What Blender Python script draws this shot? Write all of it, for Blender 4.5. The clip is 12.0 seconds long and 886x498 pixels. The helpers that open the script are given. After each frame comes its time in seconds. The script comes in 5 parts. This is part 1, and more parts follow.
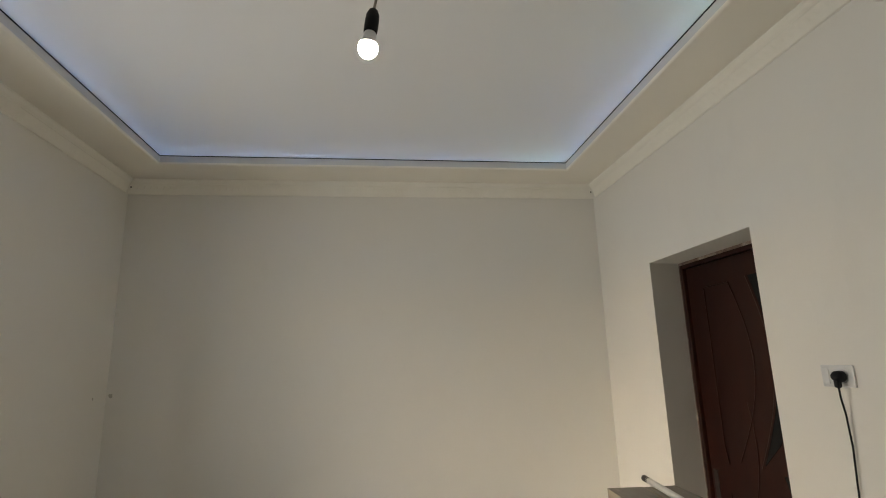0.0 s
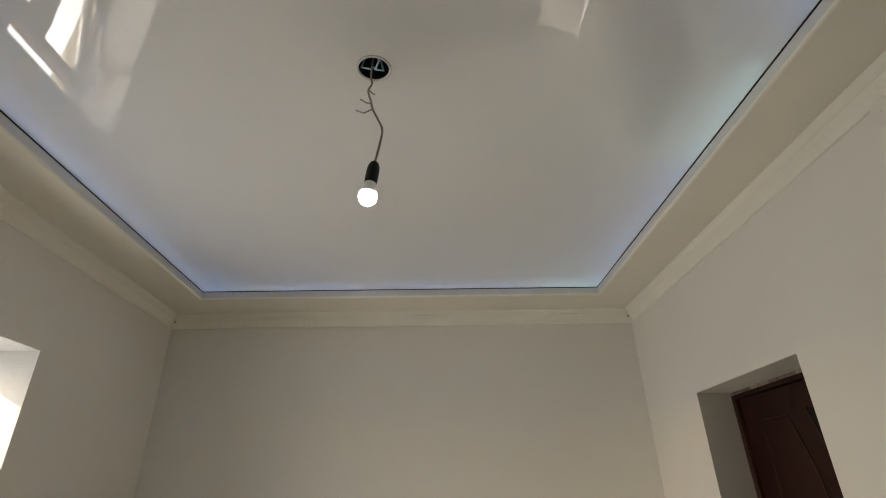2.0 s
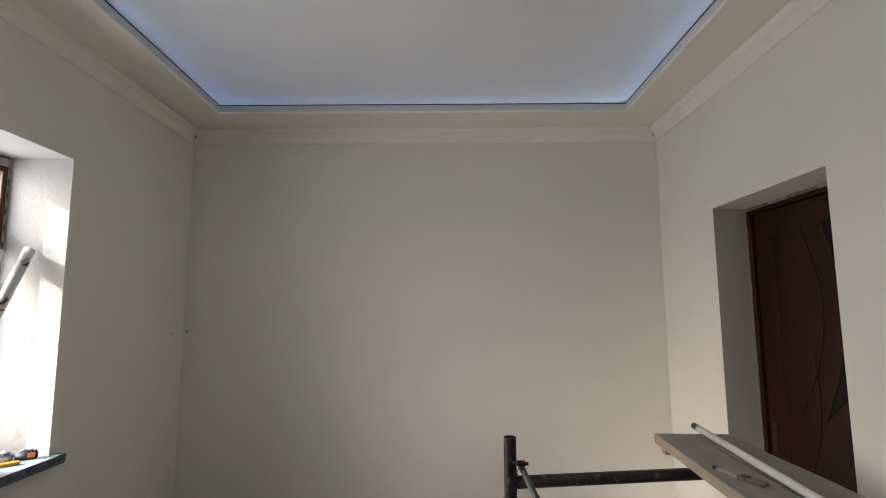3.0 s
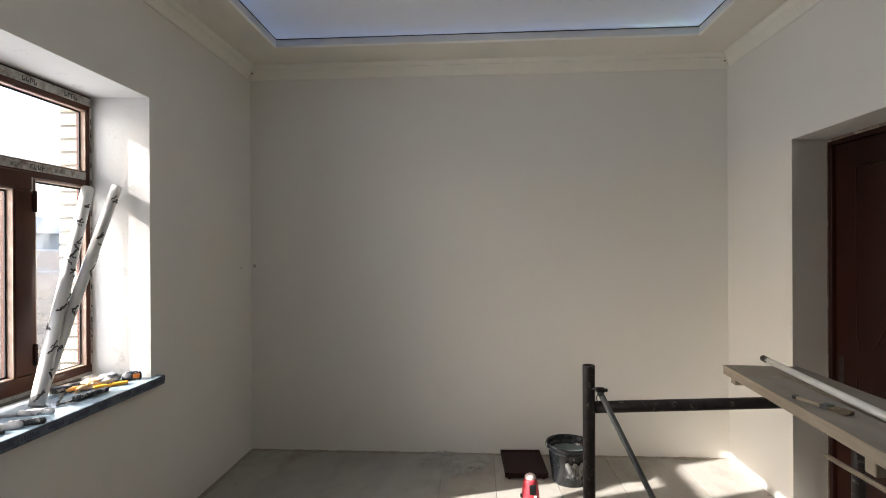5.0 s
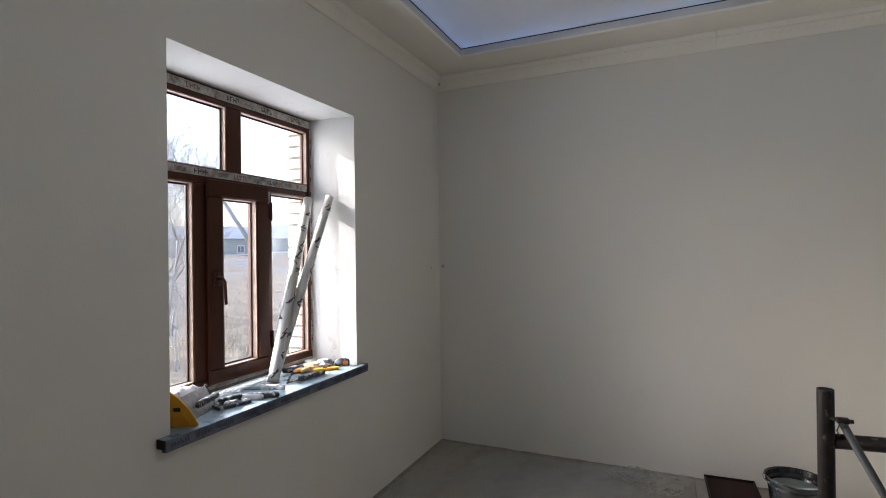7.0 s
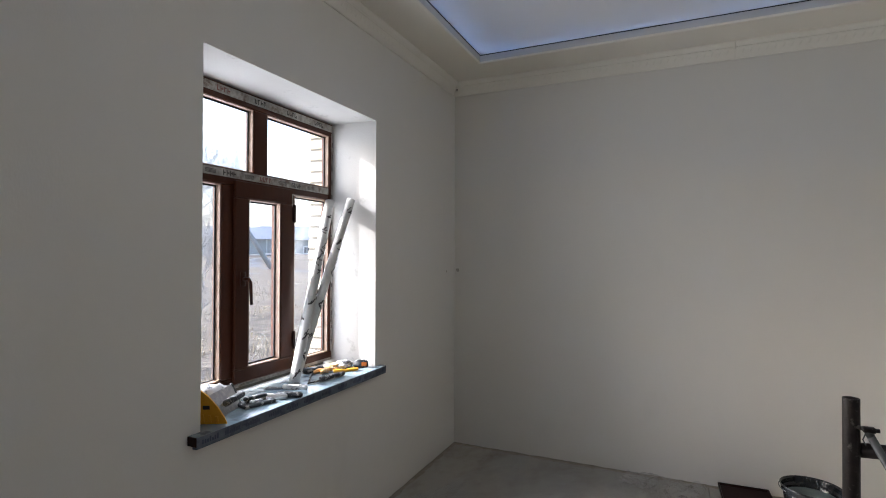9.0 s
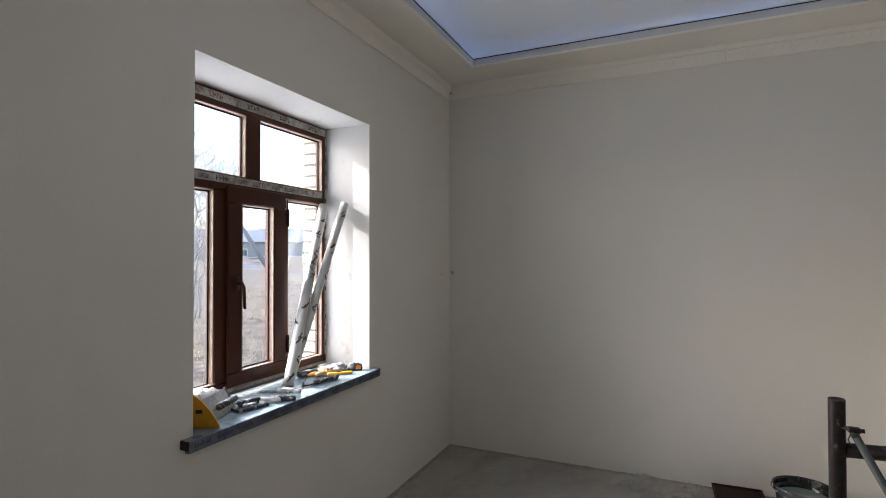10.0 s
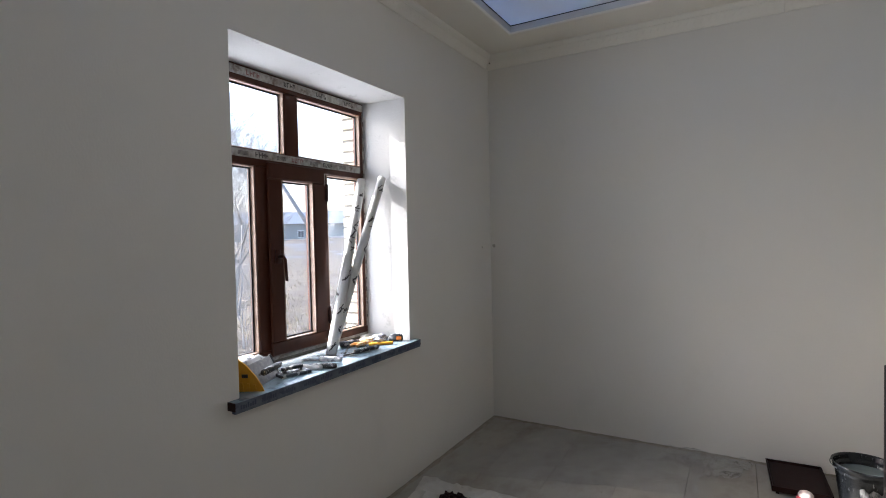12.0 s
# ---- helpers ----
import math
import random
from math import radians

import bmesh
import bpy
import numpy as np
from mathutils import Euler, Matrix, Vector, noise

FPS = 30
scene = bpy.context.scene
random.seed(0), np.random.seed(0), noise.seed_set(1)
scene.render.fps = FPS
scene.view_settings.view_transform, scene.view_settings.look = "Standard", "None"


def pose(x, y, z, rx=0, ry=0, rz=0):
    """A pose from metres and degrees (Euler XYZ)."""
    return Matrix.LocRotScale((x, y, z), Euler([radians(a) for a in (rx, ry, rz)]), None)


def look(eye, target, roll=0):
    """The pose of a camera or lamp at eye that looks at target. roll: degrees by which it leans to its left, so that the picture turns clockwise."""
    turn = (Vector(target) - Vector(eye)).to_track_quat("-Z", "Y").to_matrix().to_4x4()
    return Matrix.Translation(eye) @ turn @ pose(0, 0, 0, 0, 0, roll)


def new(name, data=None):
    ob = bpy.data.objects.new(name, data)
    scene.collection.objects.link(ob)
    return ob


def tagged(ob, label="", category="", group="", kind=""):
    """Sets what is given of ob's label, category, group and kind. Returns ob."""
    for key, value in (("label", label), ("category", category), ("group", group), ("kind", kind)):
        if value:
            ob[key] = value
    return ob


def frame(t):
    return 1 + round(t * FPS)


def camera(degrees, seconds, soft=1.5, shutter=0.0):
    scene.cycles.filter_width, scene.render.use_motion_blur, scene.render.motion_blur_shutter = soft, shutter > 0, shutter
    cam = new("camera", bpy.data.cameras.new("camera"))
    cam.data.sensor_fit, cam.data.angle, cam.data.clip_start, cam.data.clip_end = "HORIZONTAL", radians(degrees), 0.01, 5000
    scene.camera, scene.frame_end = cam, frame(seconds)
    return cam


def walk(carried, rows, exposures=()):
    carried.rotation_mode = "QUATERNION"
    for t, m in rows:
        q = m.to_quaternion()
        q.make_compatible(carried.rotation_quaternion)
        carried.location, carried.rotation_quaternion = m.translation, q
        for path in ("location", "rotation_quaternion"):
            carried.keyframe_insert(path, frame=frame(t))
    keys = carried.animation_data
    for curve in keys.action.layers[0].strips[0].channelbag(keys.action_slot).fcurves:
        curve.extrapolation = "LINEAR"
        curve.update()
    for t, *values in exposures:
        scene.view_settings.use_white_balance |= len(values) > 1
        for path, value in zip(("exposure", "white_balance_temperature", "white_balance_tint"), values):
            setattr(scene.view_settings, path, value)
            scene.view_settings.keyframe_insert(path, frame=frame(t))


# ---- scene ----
cam = camera(82.2, 12.0, soft=1.0)
PATH = [
    (0, (1.818, -3.711, 1.567), (2.052, -1.77, 1.989), -1.6),
    (0.5, (1.856, -3.724, 1.608), (2.083, -1.868, 2.318), -1.2),
    (1, (1.894, -3.728, 1.626), (2.112, -1.931, 2.476), -1.3),
    (1.5, (1.934, -3.723, 1.617), (2.062, -1.934, 2.504), -1.1),
    (2, (1.947, -3.723, 1.605), (1.997, -1.927, 2.484), -1.3),
    (2.5, (1.94, -3.713, 1.572), (1.952, -1.787, 2.112), -0.7),
    (3, (1.884, -3.706, 1.524), (1.881, -1.72, 1.766), -0.3),
    (3.2, (1.842, -3.709, 1.519), (1.839, -1.715, 1.679), -0.3),
    (4.8, (1.673, -3.74, 1.507), (1.676, -1.74, 1.501), -0.3),
    (5, (1.682, -3.734, 1.51), (1.559, -1.738, 1.508), -0.3),
    (5.5, (1.703, -3.709, 1.514), (1.181, -1.779, 1.515), -0.6),
    (6, (1.693, -3.71, 1.51), (0.923, -1.864, 1.513), -0.7),
    (6.5, (1.68, -3.7, 1.5), (0.867, -1.873, 1.505), -0.6),
    (7, (1.672, -3.7, 1.508), (0.861, -1.872, 1.515), -0.7),
    (9, (1.599, -3.764, 1.511), (0.775, -1.941, 1.532), 0.2),
    (9.5, (1.598, -3.774, 1.516), (0.776, -1.951, 1.538), 0.0),
    (10, (1.635, -3.766, 1.519), (0.816, -1.942, 1.547), -0.1),
    (10.5, (1.675, -3.756, 1.52), (0.82, -1.949, 1.566), -0.5),
    (11, (1.71, -3.737, 1.511), (0.755, -1.981, 1.571), -0.5),
    (11.5, (1.731, -3.724, 1.491), (0.73, -1.993, 1.53), -1.0),
    (12, (1.713, -3.73, 1.48), (0.712, -2.0, 1.425), -1.2),
]
walk(cam, [(t, look(eye, target, roll)) for t, eye, target, roll in PATH],
     exposures=[(0, 2.61, 7200, 8.5), (0.5, 2.76, 7300, 10), (0.9, 3.06, 7300, 10), (1.5, 2.61, 7500, 9.5), (2.2, 2.49, 7350, 10), (3, 2.48, 6600, 12), (3.3, 2.53, 6250, 11),
                (5, 2.45, 6650, 11.5), (5.5, 2.41, 6350, 12.5), (6.5, 2.36, 6280, 12.5), (9, 2.39, 6180, 12.5),
                (10.5, 2.37, 6350, 13), (11.5, 2.41, 6330, 13.5), (12, 2.40, 6080, 13)])

W, D = 3.485, 4.85            # room width (x) and depth (-y)
SOFFIT, FILM = 2.885, 2.945    # heights of the dropped border and of the stretch film
INSET = 0.338

# ---- light ----
world = bpy.data.worlds.new("sky")
scene.world = world
world.use_nodes = True
wn = world.node_tree.nodes
sky = wn.new("ShaderNodeTexSky")
sky.sky_type = "NISHITA"
sky.sun_disc = False
SUN = Vector((1.0, 0.345, -0.572)).normalized()
sky.sun_elevation = math.asin(-SUN.z)
sky.sun_rotation = math.atan2(-SUN.x, -SUN.y)
sky.dust_density = 3.0
sky.air_density = 1.0
world.node_tree.links.new(sky.outputs[0], wn["Background"].inputs[0])
wn["Background"].inputs[1].default_value = 0.15
sun_data = bpy.data.lights.new("sun", "SUN")
sun_data.energy = 3.0
sun_data.angle = radians(0.6)
sun_data.color = (1.0, 0.985, 0.965)
sun_ob = new("sun", sun_data)
sun_ob.matrix_world = look((0, 0, 0), SUN)

lamp_data = bpy.data.lights.new("window_daylight", "AREA")
lamp_data.shape = "RECTANGLE"
lamp_data.size, lamp_data.size_y = 1.35, 1.5
lamp_data.energy = 10.5
lamp_data.color = (0.92, 0.955, 1.0)
lamp_ob = new("window_daylight", lamp_data)
lamp_ob.matrix_world = look((-0.58, -1.8, 1.58), (1.0, -1.8, 1.68))

# ---- materials ----
def mat(name, color, rough=0.7, metal=0.0, spec=0.5):
    m = bpy.data.materials.new(name)
    m.use_nodes = True
    b = m.node_tree.nodes["Principled BSDF"]
    b.inputs["Base Color"].default_value = (*color, 1)
    b.inputs["Roughness"].default_value = rough
    b.inputs["Metallic"].default_value = metal
    b.inputs["Specular IOR Level"].default_value = spec
    return m


def noisy(name, c1, c2, scale=6.0, rough=0.75, bump=0.15, fine=180.0, metal=0.0, spec=0.5, stretch=(1, 1, 1), contrast=0.25,
          c3=None, c3_scale=1.2, c3_from=0.55, c3_to=0.75, dist=0.002, vary=0.0, wave=0.0):
    """Two scales of colour and a fine relief, in metres of the world; c3 adds stains."""
    m = mat(name, c1, rough, metal, spec)
    t = m.node_tree
    n, l = t.nodes, t.links
    b = n["Principled BSDF"]
    geo = n.new("ShaderNodeNewGeometry")
    mp = n.new("ShaderNodeMapping")
    mp.inputs["Scale"].default_value = stretch
    l.new(geo.outputs["Position"], mp.inputs[0])
    big = n.new("ShaderNodeTexNoise")
    big.inputs["Scale"].default_value = scale
    big.inputs["Detail"].default_value = 6
    l.new(mp.outputs[0], big.inputs["Vector"])
    ramp = n.new("ShaderNodeMapRange")
    ramp.inputs[1].default_value, ramp.inputs[2].default_value = 0.5 - contrast, 0.5 + contrast
    l.new(big.outputs[0], ramp.inputs[0])
    mix = n.new("ShaderNodeMix")
    mix.data_type = "RGBA"
    mix.inputs[6].default_value, mix.inputs[7].default_value = (*c1, 1), (*c2, 1)
    l.new(ramp.outputs[0], mix.inputs[0])
    out = mix.outputs[2]
    if c3:
        st = n.new("ShaderNodeTexNoise")
        st.inputs["Scale"].default_value = c3_scale
        st.inputs["Detail"].default_value = 8
        st.inputs["Roughness"].default_value = 0.65
        l.new(mp.outputs[0], st.inputs["Vector"])
        r2 = n.new("ShaderNodeMapRange")
        r2.inputs[1].default_value, r2.inputs[2].default_value = c3_from, c3_to
        l.new(st.outputs[0], r2.inputs[0])
        m2 = n.new("ShaderNodeMix")
        m2.data_type = "RGBA"
        m2.inputs[7].default_value = (*c3, 1)
        l.new(r2.outputs[0], m2.inputs[0])
        l.new(out, m2.inputs[6])
        out = m2.outputs[2]
    if vary:
        info = n.new("ShaderNodeObjectInfo")
        hsv = n.new("ShaderNodeHueSaturation")
        vr = n.new("ShaderNodeMapRange")
        vr.inputs[3].default_value, vr.inputs[4].default_value = 1 - vary, 1 + vary
        l.new(info.outputs["Random"], vr.inputs[0])
        l.new(vr.outputs[0], hsv.inputs["Value"])
        l.new(out, hsv.inputs["Color"])
        out = hsv.outputs[0]
    l.new(out, b.inputs["Base Color"])
    fn = n.new("ShaderNodeTexNoise")
    fn.inputs["Scale"].default_value = fine
    fn.inputs["Detail"].default_value = 4
    l.new(mp.outputs[0], fn.inputs["Vector"])
    bp = n.new("ShaderNodeBump")
    bp.inputs["Strength"].default_value = bump
    bp.inputs["Distance"].default_value = dist
    l.new(fn.outputs[0], bp.inputs["Height"])
    l.new(bp.outputs[0], b.inputs["Normal"])
    if wave:
        wn2 = n.new("ShaderNodeTexNoise")
        wn2.inputs["Scale"].default_value = 4.5
        wn2.inputs["Detail"].default_value = 3
        l.new(mp.outputs[0], wn2.inputs["Vector"])
        b2 = n.new("ShaderNodeBump")
        b2.inputs["Strength"].default_value = wave
        b2.inputs["Distance"].default_value = 0.02
        l.new(wn2.outputs[0], b2.inputs["Height"])
        l.new(b2.outputs[0], bp.inputs["Normal"])
    rr = n.new("ShaderNodeMapRange")
    rr.inputs[3].default_value, rr.inputs[4].default_value = max(0.0, rough - 0.08), min(1.0, rough + 0.08)
    l.new(big.outputs[0], rr.inputs[0])
    l.new(rr.outputs[0], b.inputs["Roughness"])
    return m


def glow(name, color, strength):
    m = mat(name, color)
    b = m.node_tree.nodes["Principled BSDF"]
    b.inputs["Emission Color"].default_value = (*color, 1)
    b.inputs["Emission Strength"].default_value = strength
    return m


PLASTER = noisy("cream_plaster", (0.745, 0.72, 0.665), (0.79, 0.768, 0.718), 0.9, 0.85, 0.22, 140, spec=0.25, contrast=0.3, wave=0.12, stretch=(1, 1, 0.55),
                c3=(0.70, 0.675, 0.615), c3_scale=2.2, c3_from=0.6, c3_to=0.95)
# Reveal plaster toned below white to offset the strong window light on it.
REVEAL = noisy("dimmed_reveal", (0.47, 0.46, 0.44), (0.52, 0.51, 0.49), 3.0, 0.8, 0.5, 110, spec=0.25, wave=0.4,
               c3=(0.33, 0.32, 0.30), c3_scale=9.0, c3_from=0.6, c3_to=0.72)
BORDER = noisy("cream_border", (0.81, 0.77, 0.685), (0.845, 0.81, 0.725), 2.0, 0.8, 0.2, 200, spec=0.25)
# Neutral grey, darker than the cream border.
FASCIA = noisy("grey_fascia", (0.60, 0.595, 0.58), (0.66, 0.655, 0.64), 3.0, 0.8, 0.2, 160, spec=0.25)
MOULD = noisy("cornice_foam", (0.82, 0.79, 0.71), (0.85, 0.825, 0.75), 8.0, 0.7, 0.2, 220, spec=0.3)
SLAB_PALE = noisy("pale_slab", (0.62, 0.61, 0.58), (0.70, 0.69, 0.66), 5.0, 0.9, 0.4, 90)
BOARD = noisy("dusty_board", (0.322, 0.302, 0.266), (0.388, 0.367, 0.328), 2.4, 0.6, 0.2, 160, stretch=(1.6, 1, 1),
              c3=(0.24, 0.21, 0.168), c3_scale=2.4, c3_from=0.48, c3_to=0.72, vary=0.08)
SUBFLOOR = noisy("subfloor", (0.16, 0.14, 0.11), (0.24, 0.21, 0.17), 6.0, 0.9, 0.3, 60)
BLACK = mat("plain_black", (0.009, 0.009, 0.0095), 0.55, 0.0, 0.25)
PVC_BROWN = noisy("brown_laminate", (0.040, 0.0105, 0.0045), (0.066, 0.0195, 0.0085), 14.0, 0.34, 0.12, 120, spec=0.22, stretch=(1, 1, 0.15),
                  c3=(0.15, 0.08, 0.05), c3_scale=18.0, c3_from=0.70, c3_to=0.88)
# Brown beads coloured paler than the frame, standing in for sun on them.
BEAD_SUNLIT = noisy("sunlit_bead", (0.22, 0.135, 0.09), (0.36, 0.26, 0.195), 20.0, 0.6, 0.2, 150, c3=(0.25, 0.15, 0.09), c3_scale=25)
FILMTAPE = noisy("protective_film", (0.25, 0.235, 0.21), (0.46, 0.44, 0.405), 30.0, 0.45, 0.15, 120, contrast=0.15,
                 c3=(0.13, 0.085, 0.06), c3_scale=20.0, c3_from=0.52, c3_to=0.68)
PRINT = noisy("film_print", (0.022, 0.018, 0.018), (0.06, 0.05, 0.048), 30.0, 0.5, 0.1)
PRINT_RED = noisy("film_print_red", (0.17, 0.055, 0.05), (0.24, 0.10, 0.09), 30.0, 0.5, 0.1)
DOORWOOD = noisy("dark_door_laminate", (0.0165, 0.0047, 0.0034), (0.034, 0.0100, 0.0060), 9.0, 0.42, 0.1, 140, spec=0.2, stretch=(1, 1, 0.12))
DOORGLASS = mat("dark_glass", (0.006, 0.006, 0.007), 0.25, 0.0, 0.2)
DOORFRAME = noisy("dirty_door_frame", (0.10, 0.055, 0.042), (0.28, 0.21, 0.17), 22.0, 0.6, 0.3, 120, c3=(0.5, 0.46, 0.41), c3_scale=14, c3_from=0.5, c3_to=0.72)
SILL = noisy("sill_film", (0.165, 0.235, 0.28), (0.30, 0.38, 0.43), 9.0, 0.25, 0.2, 60, c3=(0.085, 0.11, 0.15), c3_scale=11.0, c3_from=0.54, c3_to=0.66)
SILL_EDGE = noisy("sill_edge", (0.06, 0.078, 0.112), (0.13, 0.155, 0.20), 22.0, 0.4, 0.2, 80, c3=(0.035, 0.05, 0.09), c3_scale=18.0, c3_from=0.5, c3_to=0.6)
SILL_PRINT = noisy("sill_print", (0.02, 0.03, 0.065), (0.045, 0.06, 0.11), 40.0, 0.5, 0.1)
STEEL = noisy("painted_steel_tube", (0.013, 0.0100, 0.0098), (0.034, 0.0265, 0.025), 26.0, 0.45, 0.4, 140, spec=0.35, c3=(0.22, 0.20, 0.18), c3_scale=34.0, c3_from=0.57, c3_to=0.74)
STEEL_GREY = noisy("grey_steel_tube", (0.05, 0.057, 0.06), (0.10, 0.11, 0.112), 26.0, 0.5, 0.3, 140, c3=(0.34, 0.34, 0.33), c3_scale=38.0, c3_from=0.59, c3_to=0.74)
PLANKTOP = noisy("dusty_plank", (0.25, 0.225, 0.195), (0.32, 0.295, 0.26), 6.0, 0.85, 0.4, 90, stretch=(2.5, 0.8, 2.5), c3=(0.42, 0.39, 0.35), c3_scale=9.0, c3_from=0.57, c3_to=0.8)
PLANKSIDE = noisy("plank_edge", (0.30, 0.245, 0.185), (0.41, 0.35, 0.275), 9.0, 0.75, 0.3, 90, stretch=(6, 0.5, 8))
WHITEPL = noisy("white_plastic", (0.62, 0.62, 0.61), (0.74, 0.74, 0.73), 20.0, 0.4, 0.1, 80)
ROLLFILM = noisy("white_roll_film", (0.54, 0.535, 0.515), (0.64, 0.635, 0.61), 12.0, 0.35, 0.2, 40)


def schlick(n, l, base, rise):
    """Gloss that grows towards grazing angles."""
    lw = n.new("ShaderNodeLayerWeight")
    lw.inputs[0].default_value = 0.5
    pw = n.new("ShaderNodeMath")
    pw.operation = "POWER"
    pw.inputs[1].default_value = 5.0
    l.new(lw.outputs["Facing"], pw.inputs[0])
    ma = n.new("ShaderNodeMath")
    ma.operation = "MULTIPLY_ADD"
    ma.inputs[1].default_value, ma.inputs[2].default_value = rise, base
    l.new(pw.outputs[0], ma.inputs[0])
    return ma.outputs[0]


def film_material():
    """Glossy stretch film that lets the strip light behind it through."""
    m = bpy.data.materials.new("stretch_film")
    m.use_nodes = True
    n, l = m.node_tree.nodes, m.node_tree.links
    n.remove(n["Principled BSDF"])
    dif = n.new("ShaderNodeBsdfDiffuse")
    dif.inputs[0].default_value = (0.92, 0.91, 0.885, 1)
    tra = n.new("ShaderNodeBsdfTranslucent")
    tra.inputs[0].default_value = (0.8, 0.82, 0.85, 1)
    gls = n.new("ShaderNodeBsdfGlossy")
    gls.inputs["Roughness"].default_value = 0.0
    mx = n.new("ShaderNodeMixShader")
    mx.inputs[0].default_value = 0.2
    fr = schlick(n, l, 0.13, 0.87)
    m2 = n.new("ShaderNodeMixShader")
    geo = n.new("ShaderNodeNewGeometry")
    wav = n.new("ShaderNodeTexNoise")
    wav.inputs["Scale"].default_value = 1.1
    bp = n.new("ShaderNodeBump")
    bp.inputs["Strength"].default_value = 0.012
    bp.inputs["Distance"].default_value = 0.02
    l.new(geo.outputs["Position"], wav.inputs["Vector"])
    l.new(wav.outputs[0], bp.inputs["Height"])
    l.new(bp.outputs[0], gls.inputs["Normal"])
    l.new(dif.outputs[0], mx.inputs[1])
    l.new(tra.outputs[0], mx.inputs[2])
    l.new(fr, m2.inputs[0])
    l.new(mx.outputs[0], m2.inputs[1])
    l.new(gls.outputs[0], m2.inputs[2])
    l.new(m2.outputs[0], n["Material Output"].inputs[0])
    return m


def glass_material(name, tint=(1, 1, 1), dirt=0.0, gloss=0.04, rough=0.01):
    """A pane: mostly clear, mirror-like at grazing angles, with a little dust."""
    m = bpy.data.materials.new(name)
    m.use_nodes = True
    n, l = m.node_tree.nodes, m.node_tree.links
    n.remove(n["Principled BSDF"])
    tr = n.new("ShaderNodeBsdfTransparent")
    tr.inputs[0].default_value = (*tint, 1)
    gl = n.new("ShaderNodeBsdfGlossy")
    gl.inputs["Roughness"].default_value = rough
    a = n.new("ShaderNodeMixShader")
    l.new(schlick(n, l, gloss, 0.8), a.inputs[0])
    l.new(tr.outputs[0], a.inputs[1])
    l.new(gl.outputs[0], a.inputs[2])
    df = n.new("ShaderNodeBsdfDiffuse")
    df.inputs[0].default_value = (0.7, 0.72, 0.76, 1)
    b = n.new("ShaderNodeMixShader")
    nz = n.new("ShaderNodeTexNoise")
    nz.inputs["Scale"].default_value = 9.0
    nz.inputs["Detail"].default_value = 6.0
    geo = n.new("ShaderNodeNewGeometry")
    l.new(geo.outputs["Position"], nz.inputs["Vector"])
    mr = n.new("ShaderNodeMapRange")
    mr.inputs[1].default_value, mr.inputs[2].default_value = 0.3, 0.8
    mr.inputs[3].default_value, mr.inputs[4].default_value = 0.3 * dirt, 1.5 * dirt
    l.new(nz.outputs[0], mr.inputs[0])
    l.new(mr.outputs[0], b.inputs[0])
    l.new(a.outputs[0], b.inputs[1])
    l.new(df.outputs[0], b.inputs[2])
    l.new(b.outputs[0], n["Material Output"].inputs[0])
    return m


FILM_MAT = film_material()
GLASS = glass_material("window_glass", (0.97, 0.98, 1.0), 0.06)
CLEARWRAP = glass_material("clear_wrap", (0.97, 0.97, 0.97), 0.07, 0.26, 0.02)
CLEARSHEET = glass_material("clear_sheet", (0.96, 0.96, 0.96), 0.12, 0.10, 0.15)
LED_BLUE = glow("led_cool", (0.31, 0.52, 1.0), 2.7)
LED_WHITE = glow("led_white", (0.50, 0.84, 1.0), 3.5)
BULB = glow("lit_bulb", (1.0, 0.99, 0.97), 54.0)


# ---- building helpers ----
def thing(name, x, y, z, label, category, group="", kind=""):
    e = new(name)
    e.location = (x, y, z)
    e.empty_display_size = 0.05
    return tagged(e, label, category, group, kind)


def part(name, bm, material, parent=None, label="", smooth=False, mats=()):
    me = bpy.data.meshes.new(name)
    bmesh.ops.recalc_face_normals(bm, faces=bm.faces)
    bm.to_mesh(me)
    bm.free()
    for m in (material, *mats):
        me.materials.append(m)
    if smooth:
        for p in me.polygons:
            p.use_smooth = True
    ob = new(name, me)
    if parent is not None:
        ob.parent = parent
        if parent.type == "EMPTY":
            ob.matrix_parent_inverse = Matrix.Translation(-parent.location)
    if label:
        tagged(ob, label)
    return ob


def box(bm, x0, x1, y0, y1, z0, z1, bev=0.0, seg=1, turn=None):
    g = bmesh.ops.create_cube(bm, size=1)
    vs = g["verts"]
    for v in vs:
        v.co = Vector(((x0 + x1) / 2 + v.co.x * (x1 - x0), (y0 + y1) / 2 + v.co.y * (y1 - y0), (z0 + z1) / 2 + v.co.z * (z1 - z0)))
    if turn is not None:
        bmesh.ops.transform(bm, matrix=turn, verts=vs)
    if bev:
        es = list({e for v in vs for e in v.link_edges})
        bmesh.ops.bevel(bm, geom=es, offset=bev, segments=seg, affect="EDGES", profile=0.5)
    return bm


def new_box(*a, **k):
    return box(bmesh.new(), *a, **k)


